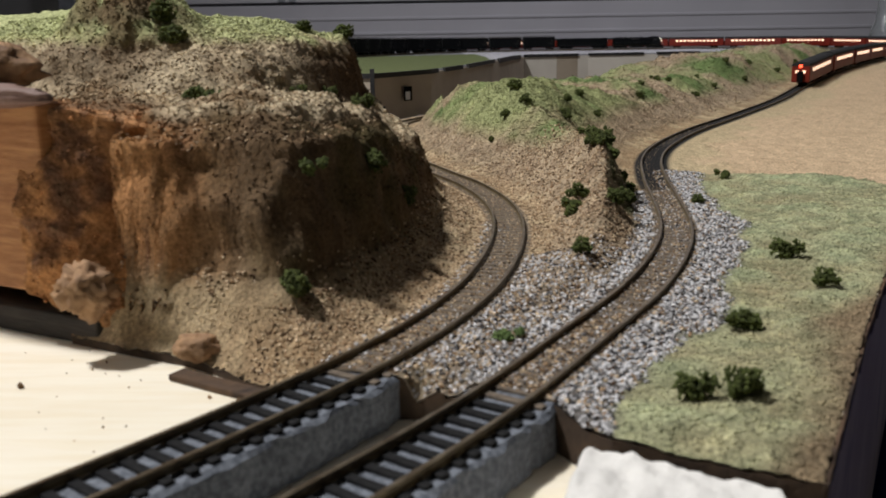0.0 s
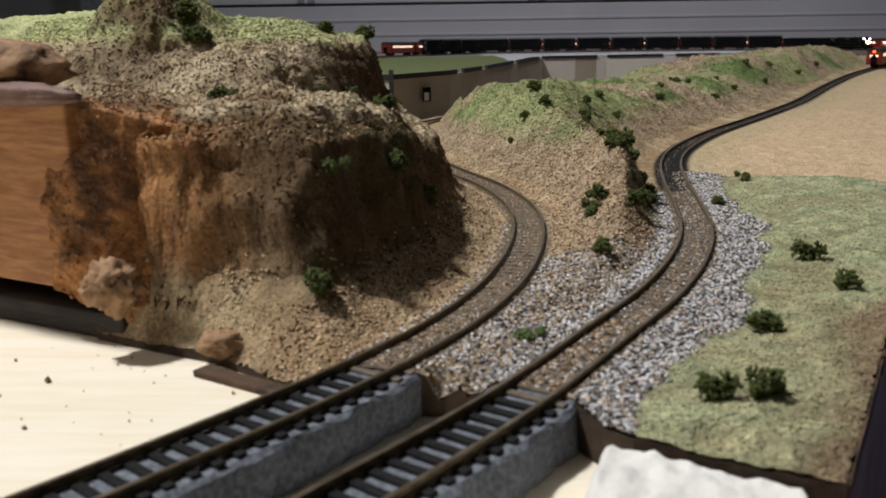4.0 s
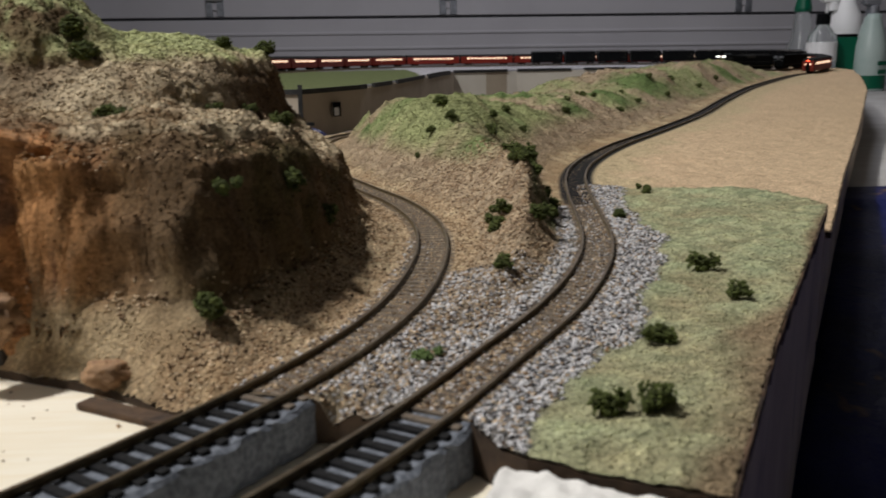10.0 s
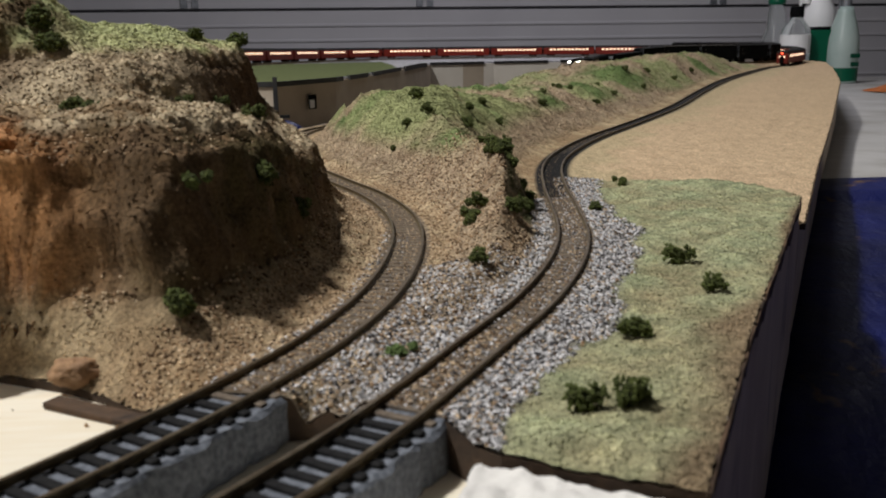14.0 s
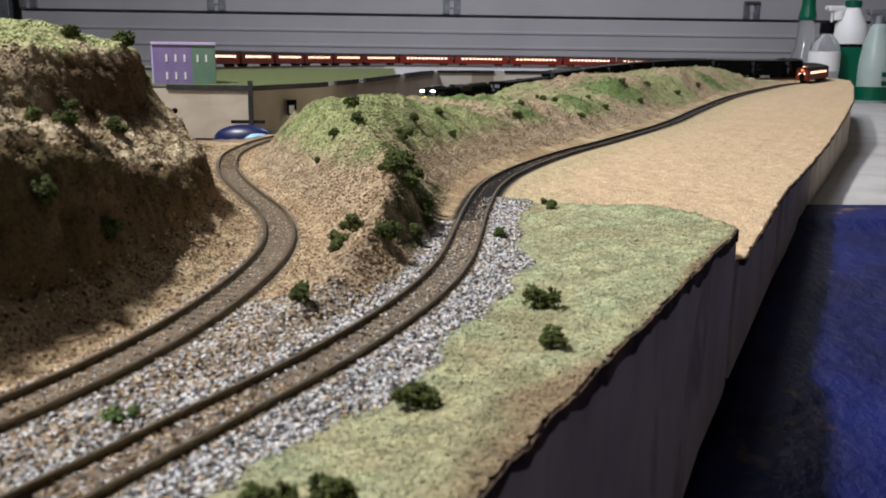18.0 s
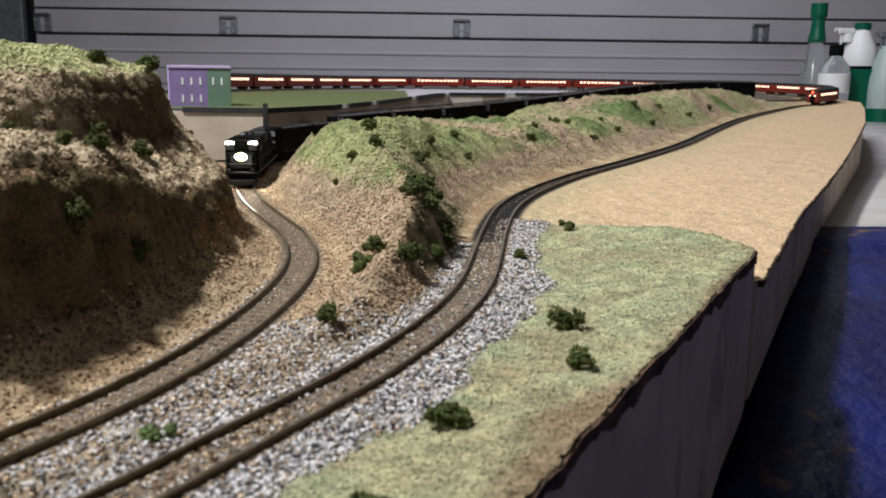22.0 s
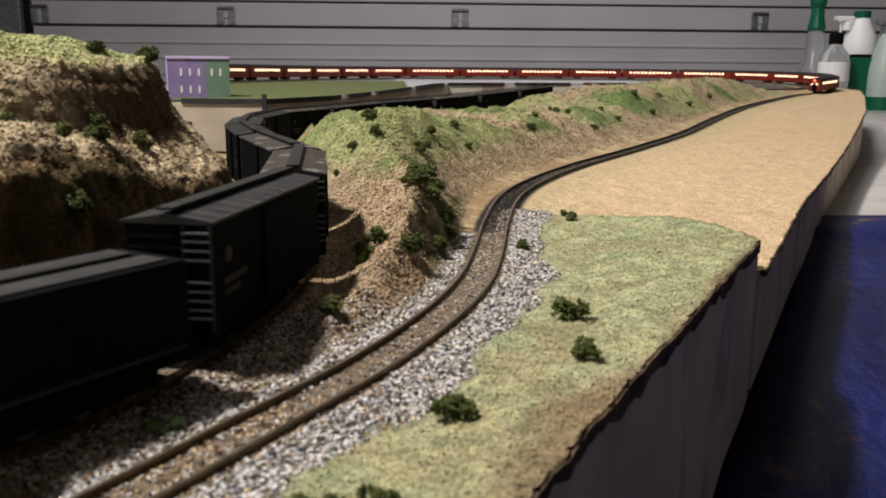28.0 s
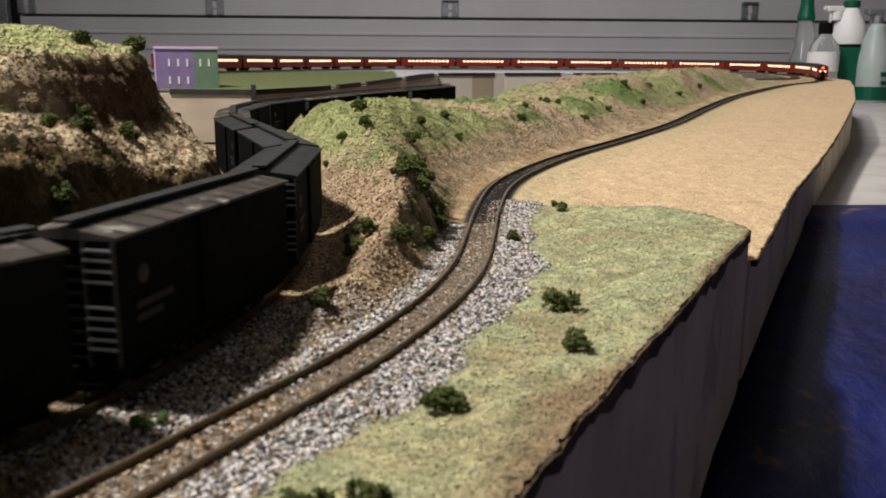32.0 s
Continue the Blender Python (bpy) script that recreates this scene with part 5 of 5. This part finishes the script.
def trigger(ob, z, mat, dx=0.0):
    head = part("trigger_head", box(dx - 0.03, dx + 0.016, -0.008, 0.008, z + 0.014, z + 0.03, 0.004), mat, ob)
    part("collar", lathe([(0.013, z - 0.008), (0.014, z - 0.006), (0.014, z + 0.012), (0.009, z + 0.015)], 20), mat, head, at=pose(dx, 0, 0))
    part("nozzle", cylinder((dx - 0.03, 0, z + 0.024), (dx - 0.037, 0, z + 0.024), 0.006, 14), mat, head)
    part("trigger", box(dx - 0.021, dx - 0.016, -0.004, 0.004, z - 0.014, z + 0.016, 0.002), mat, head)


b1 = bottle("spray_bottle", 1.186, 2.42, [(0.036, 0), (0.038, 0.004), (0.038, 0.1), (0.036, 0.118), (0.026, 0.145), (0.023, 0.19), (0.02, 0.215)], "clear_plastic", "clear plastic spray bottle with a dark green trigger head")
part("neck_cap", lathe([(0.022, 0.212), (0.024, 0.22), (0.018, 0.25), (0.017, 0.27), (0.022, 0.285), (0.022, 0.315)], 20), "green_plastic", b1, "dark green collar")
b2 = bottle("small_bottle", 1.174, 2.28, [(0.036, 0), (0.038, 0.004), (0.038, 0.128), (0.034, 0.147), (0.018, 0.167), (0.0145, 0.175)], "clear_plastic", "clear plastic bottle with a black cap and white label")
part("cap", lathe([(0.0165, 0.173), (0.0175, 0.175), (0.0175, 0.198), (0.016, 0.2)], 24), "black", b2, "black screw cap")
part("label", lathe([(0.0384, 0.08), (0.0387, 0.081), (0.0387, 0.127), (0.0384, 0.128)], 28), "white", b2, "white paper label")
b3 = bottle("white_spray_bottle", 1.31, 2.42, [(0.036, 0), (0.04, 0.004), (0.041, 0.12), (0.046, 0.16), (0.041, 0.2), (0.024, 0.235), (0.018, 0.25)], "white", "white plastic spray bottle with a green cap")
part("cap", lathe([(0.021, 0.248), (0.022, 0.25), (0.022, 0.264), (0.019, 0.266)], 20), "green_plastic", b3, "green cap")
part("band", lathe([(0.0445, 0.142), (0.0463, 0.143), (0.0463, 0.15), (0.0455, 0.151)], 28), "black", b3, "dark band")
trigger(b3, 0.222, "white", -0.038)
tagged(part("green_box", box(-0.03, 0.03, -0.02, 0.02, 0, 0.141, 0.001), "green_plastic", at=pose(1.264, 2.33, -0.035, 0, 0, -14)), "green and white cardboard box on the bench", "box")
b4 = bottle("cleaner_bottle", 1.32, 2.3, [(0.038, 0), (0.041, 0.005), (0.041, 0.09), (0.039, 0.12), (0.031, 0.155), (0.022, 0.185), (0.019, 0.2)], "milky_green", "translucent green cleaner bottle with a dark trigger head")
part("liquid_band", lathe([(0.0412, 0.006), (0.0416, 0.007), (0.0416, 0.04), (0.0412, 0.041)], 28), "green_plastic", b4, "dark green lower band")
trigger(b4, 0.207, "hinge")


for k, wid in ((0, 0.034), (1, 0.03)):
    part("print_line", box(-wid / 2, wid / 2, -0.0422, -0.0408, 0.067 - 0.022 * k, 0.078 - 0.022 * k), "green_plastic", b4, "line of green print", pose(0, 0, 0, 0, 0, 20))


def rag():
    xs, ys = np.linspace(-1, 1, 50), np.linspace(-1, 1, 40)
    u, w = np.meshgrid(xs, ys)
    r = np.maximum(np.abs(u) ** 3, np.abs(w) ** 3)
    x, y = u * 0.16, w * 0.06
    z = 0.022 * (1 - r) * (0.7 + 0.5 * fractal(x, y, 30, 4, 3)) + 0.002
    idx = np.arange(x.size).reshape(x.shape)
    f = np.stack([idx[:-1, :-1], idx[:-1, 1:], idx[1:, 1:], idx[1:, :-1]], -1).reshape(-1, 4)
    ob = from_arrays("rag", np.stack([x, y, np.maximum(z, 0.001)], -1).reshape(-1, 3), f, ["orange_cloth"], smooth=True)
    ob.matrix_basis = pose(1.27, 1.8, -0.035, 0, 0, 8)
    return tagged(ob, "crumpled orange cloth on the white bench", "cloth")


rag()


# ---- flock, gravel and shrubs ----
OCTA = np.array([(1, 0, 0), (-1, 0, 0), (0, 1, 0), (0, -1, 0), (0, 0, 1), (0, 0, -1)], float)
OCTA_F = np.array([(0, 2, 4), (2, 1, 4), (1, 3, 4), (3, 0, 4), (2, 0, 5), (1, 2, 5), (3, 1, 5), (0, 3, 5)])


def grains(name, x, y, z, size, colour, seed, parent=None, label="", category="", flat=0.8):
    """Many small uneven lumps in one mesh, each with its own colour."""
    rs = np.random.RandomState(seed)
    n = len(x)
    v = OCTA[None] * rs.uniform(0.55, 1.25, (n, 6, 1)) * size[:, None, None]
    q = rs.normal(size=(n, 4))
    q /= np.linalg.norm(q, axis=1)[:, None]
    w, a, b, c = q.T
    rot = np.stack([1 - 2 * (b * b + c * c), 2 * (a * b - c * w), 2 * (a * c + b * w), 2 * (a * b + c * w), 1 - 2 * (a * a + c * c), 2 * (b * c - a * w), 2 * (a * c - b * w), 2 * (b * c + a * w), 1 - 2 * (a * a + b * b)], 1).reshape(n, 3, 3)
    v = np.einsum("nij,nkj->nki", rot, v) * np.array((1, 1, flat)) + np.stack([x, y, z], 1)[:, None]
    f = (OCTA_F[None] + 6 * np.arange(n)[:, None, None]).reshape(-1, 3)
    me = bpy.data.meshes.new(name)
    me.vertices.add(6 * n)
    me.vertices.foreach_set("co", v.ravel())
    me.loops.add(f.size)
    me.loops.foreach_set("vertex_index", f.ravel().astype(np.int32))
    me.polygons.add(len(f))
    me.polygons.foreach_set("loop_start", np.arange(0, f.size, 3, dtype=np.int32))
    me.update(calc_edges=True)
    layer = me.color_attributes.new("turf", "FLOAT_COLOR", "POINT")
    layer.data.foreach_set("color", np.c_[np.repeat(colour, 6, 0), np.ones(6 * n)].ravel())
    me.materials.append(MAT["scenery"])
    ob = new(name, me)
    ob.parent = parent
    return tagged(ob, label, category, kind="stuff")


def strew(seed, n, x0, x1, y0, y1, power, coarse, names):
    rs = np.random.RandomState(seed)
    x, y = rs.uniform(x0, x1, n), y0 + (y1 - y0) * rs.uniform(0, 1, n) ** power
    ok = (y > front_line(x) + 0.0006) & (x < right_line(y) - 0.0004) & ((x > -0.0905) | (y > front_line(x) + 0.01))
    x, y = x[ok], y[ok]
    p = land(x, y)
    z, hill_m, ridge_m, green, tan, gravel = p[:6]
    da, db = p[6][3], p[6][4]
    e = 0.0012
    slope = np.zeros(len(x))
    hs = hill_m > 0.3
    gx, gy = (land(x[hs] + e, y[hs])[0] - z[hs]) / e, (land(x[hs], y[hs] + e)[0] - z[hs]) / e
    slope[hs] = np.hypot(gx, gy)
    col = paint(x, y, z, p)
    normal = np.stack([-gx, -gy, np.ones_like(gx)], -1)
    moved = relief(x[hs], y[hs], z[hs], hill_m[hs], normal / np.linalg.norm(normal, axis=-1)[..., None])
    x[hs], y[hs], z[hs] = moved.T
    u = rs.uniform(0, 1, len(x))
    on_track = np.minimum(da, db) < 0.0068
    kind = np.where(gravel > rs.uniform(0.15, 0.85, len(x)), 0, np.where(hill_m > 0.3, 1, np.where(ridge_m > 0.3, 2, np.where(tan, 4, 3))))
    keep = np.select([kind == 0, kind == 1, kind == 2, kind == 3, kind == 4], [0.97, np.clip(0.7 - 0.15 * slope, 0.35, 0.7), 0.75, 0.8, 0.12]) > u
    keep &= ~(on_track & (rs.uniform(0, 1, len(x)) > np.where(y > 0.19, 0.4, 0.8)))
    x, y, z, col, kind, slope, on_track, da = x[keep], y[keep], z[keep], col[keep], kind[keep], slope[keep], on_track[keep], da[keep]
    m = len(x)
    tone = rs.uniform(0, 1, m)
    grey = np.where(tone[:, None] < 0.26, (0.07, 0.068, 0.072), np.where(tone[:, None] < 0.52, (0.32, 0.31, 0.31), (0.72, 0.71, 0.72)))
    brown = np.where(tone[:, None] < 0.25, (0.1, 0.06, 0.035), np.where(tone[:, None] < 0.62, (0.34, 0.225, 0.13), (0.62, 0.48, 0.32)))
    grey = np.where((rs.rand(m) < 0.14)[:, None], brown, grey)
    c = np.where((kind == 0)[:, None], grey, np.where(((kind == 2) & (y < 0.42) & (p[6][9][keep] < 0.3))[:, None] & (rs.rand(m) < 0.75)[:, None], brown, col * rs.uniform(0.7, 1.35, (m, 1))))
    mild = col * rs.uniform(0.75, 1.3, (m, 1))
    c = np.where(((kind == 1) & (slope < 1.3) & (z > 0.02))[:, None] | (coarse > 1), mild, c)
    c = np.where(((kind == 1) & (slope < 1.1) & (z < 0.056) & (rs.rand(m) < 0.22))[:, None], brown, c)
    c = np.where(((kind == 3) & (da < 0.03) & (rs.rand(m) < 0.8))[:, None], brown * 1.1, c)
    foot = ((kind == 1) & (z < 0.014)) | ((kind == 3) & (da < 0.03))
    c = np.where((foot & (rs.rand(m) < 0.8))[:, None], brown, c)
    c = np.where(on_track[:, None] & (rs.rand(m) < 0.6)[:, None], brown, c)
    size = np.select([kind == 0, kind == 1, kind == 2, kind == 3], [0.00055, 0.0005, 0.0005, 0.0004], 0.00024) * rs.uniform(0.6, 1.35, m) * coarse
    size = np.where(foot, np.maximum(size, 0.0005 * rs.uniform(0.6, 1.35, m)), size)
    size = np.where(on_track, size * 0.75, size)
    z = z + size * np.where(kind == 3, -0.15, 0.15) + np.where(on_track, 0.0001, 0)
    for k, (nm, parent, lab, cat) in enumerate(names):
        s = kind == k
        if nm and s.any():
            grains(nm, x[s], y[s], z[s], size[s], np.clip(c[s], 0.01, 0.85), seed + k, parent, lab, cat)


strew(17, 430000, -0.16, 0.2, 0.108, 0.658, 1.5, 1.0, (("gravel", None, "loose grey and white gravel along the tracks", "gravel"), ("hill_flock", near[1], "", ""), ("ridge_flock", near[2], "", ""),
                                                       ("turf", None, "pale green and brown flock turf on the board", "turf"), ("sawdust", None, "fine tan sawdust on the board", "sawdust")))


def face_flock():
    """Crumbs of flock on the upper edge of the plaster face."""
    p, c, back, u = (a.reshape(-1, a.shape[-1]) if a.ndim == 3 else a.ravel() for a in FACE)
    rs = np.random.RandomState(23)
    k = rs.choice(len(p), 6000)
    k = k[(back[k] > 0.02 + 0.2 * rs.rand(len(k))) | (rs.rand(len(k)) < 0.12 * (u[k] > 0.2))]
    q = p[k] + rs.normal(0, 0.0004, (len(k), 3))
    grains("face_flock", q[:, 0], q[:, 1], q[:, 2], 0.0005 * rs.uniform(0.6, 1.4, len(k)), np.clip(c[k] * rs.uniform(0.7, 1.7, (len(k), 1)), 0.01, 0.8), 23, near[1])


face_flock()
strew(19, 90000, -0.02, 0.6, 0.64, 1.45, 1.3, 1.7, (("", None, "", ""), ("", None, "", ""), ("ridge_flock", far[2], "", ""), ("", None, "", ""), ("", None, "", "")))


def shrub_mesh(seed, r, tall=1.0, wide=1.0):
    """A clump of foam foliage: many small lumps on uneven branches."""
    rs = np.random.RandomState(seed)
    lobes = [(np.array((rs.uniform(-1, 1) * wide, rs.uniform(-1, 1) * 0.8, 0)) * r * 0.55 + np.array((0, 0, r * tall * rs.uniform(0.35, 0.95))), r * rs.uniform(0.22, 0.5)) for _ in range(8)]
    v, f = [], []
    for centre, lr in lobes:
        for _ in range(46):
            d = rs.normal(size=3)
            d /= np.linalg.norm(d)
            q = centre + d * lr * rs.uniform(0.55, 1.05)
            if q[2] < 0:
                q[2] = rs.uniform(0, 0.2) * r
            k = len(v)
            s = r * rs.uniform(0.06, 0.15)
            v += [tuple(q + o * s * rs.uniform(0.6, 1.3)) for o in OCTA]
            f += [tuple(t + k) for t in OCTA_F]
    me = bpy.data.meshes.new("shrub")
    me.from_pydata(v, [], [tuple(int(i) for i in t) for t in f])
    me.materials.append(MAT["bush"])
    return me


SHRUBS = [shrub_mesh(k, 1.0, t, w) for k, (t, w) in enumerate(((1.0, 1.0), (1.3, 0.7), (0.8, 1.5), (1.0, 1.2)))]


def shrub(x, y, r, kind=0, dz=0.0):
    ob = new("shrub", SHRUBS[kind % 4])
    r = r * (0.8 if y < 0.4 else 0.62)
    ob.matrix_basis = pose(x, y, ground_z(x, y) - 0.12 * r + dz, 0, 0, (x * 7919 + y * 3571) * 1000 % 360) @ Matrix.Scale(r, 4)
    return tagged(ob, "dark green foam shrub on the turf" if y > 0.2 or x > 0 else "dark green foam shrub on the brown hill", "shrub", "foam shrubs")


for x, y, r, k in ((0.096, 0.239, 0.0062, 0), (0.0935, 0.206, 0.0056, 1), (0.063, 0.177, 0.0062, 2), (0.0425, 0.1405, 0.0053, 0), (0.0505, 0.1405, 0.0056, 3), (0.124, 0.389, 0.0062, 2), (0.0975, 0.33, 0.0045, 1),
                   (0.0425, 0.293, 0.0078, 2), (0.0475, 0.304, 0.0062, 3), (0.0665, 0.313, 0.0052, 1), (0.0575, 0.288, 0.006, 0), (0.0385, 0.233, 0.0055, 1), (0.061, 0.33, 0.0066, 1), (0.065, 0.343, 0.007, 2), (0.0715, 0.352, 0.006, 1), (0.0585, 0.34, 0.0055, 3), (0.0715, 0.335, 0.005, 0), (0.066, 0.362, 0.0066, 3), (0.0675, 0.37, 0.006, 0), (0.0625, 0.352, 0.0075, 0), (0.062, 0.378, 0.0072, 2),
                   (0.065, 0.466, 0.008, 3), (0.0695, 0.491, 0.006, 0), (0.089, 0.576, 0.0062, 0), (0.104, 0.71, 0.0075, 2), (0.154, 0.695, 0.0068, 0), (0.2215, 0.78, 0.0075, 2), (0.095, 0.546, 0.006, 3), (0.039, 0.485, 0.0085, 1), (0.032, 0.456, 0.0065, 2),
                   (0.0425, 0.46, 0.007, 3), (0.0715, 0.512, 0.007, 1), (0.162, 0.726, 0.0062, 3), (0.189, 0.795, 0.009, 2), (0.2485, 0.872, 0.009, 1), (0.2, 0.79, 0.006, 0), (0.262, 0.858, 0.007, 0), (0.316, 0.933, 0.008, 1), (0.34, 1.0, 0.009, 2), (0.39, 1.04, 0.008, 0), (0.44, 1.12, 0.009, 1), (0.3, 0.95, 0.008, 3), (0.0245, 0.449, 0.0045, 0),
                   (-0.055, 0.362, 0.0058, 1), (-0.041, 0.376, 0.007, 1), (-0.031, 0.325, 0.0062, 3), (-0.0395, 0.311, 0.0042, 0), (-0.04, 0.283, 0.0052, 2), (-0.042, 0.265, 0.0062, 2), (-0.018, 0.232, 0.0062, 0), (-0.0103, 0.2505, 0.006, 3),
                   (-0.0333, 0.184, 0.0068, 1), (-0.069, 0.248, 0.0062, 2), (-0.0605, 0.2395, 0.006, 2), (-0.0235, 0.262, 0.005, 0), (-0.0398, 0.2465, 0.0045, 3), (-0.03, 0.2, 0.006, 2), (-0.084, 0.283, 0.0075, 1), (-0.09, 0.29, 0.008, 0)):
    shrub(x, y, r, k)
MAT["moss"] = material("moss", (0.09, 0.15, 0.04), (0.14, 0.19, 0.07), 500, 0.95, island=0.4)
moss = new("moss_tuft", SHRUBS[2].copy())
moss.data.materials[0] = MAT["moss"]
moss.matrix_basis = pose(0.0135, 0.1745, -0.0012) @ Matrix.Scale(0.0038, 4)
tagged(moss, "small bright green moss tuft in the gravel", "moss")


motions()
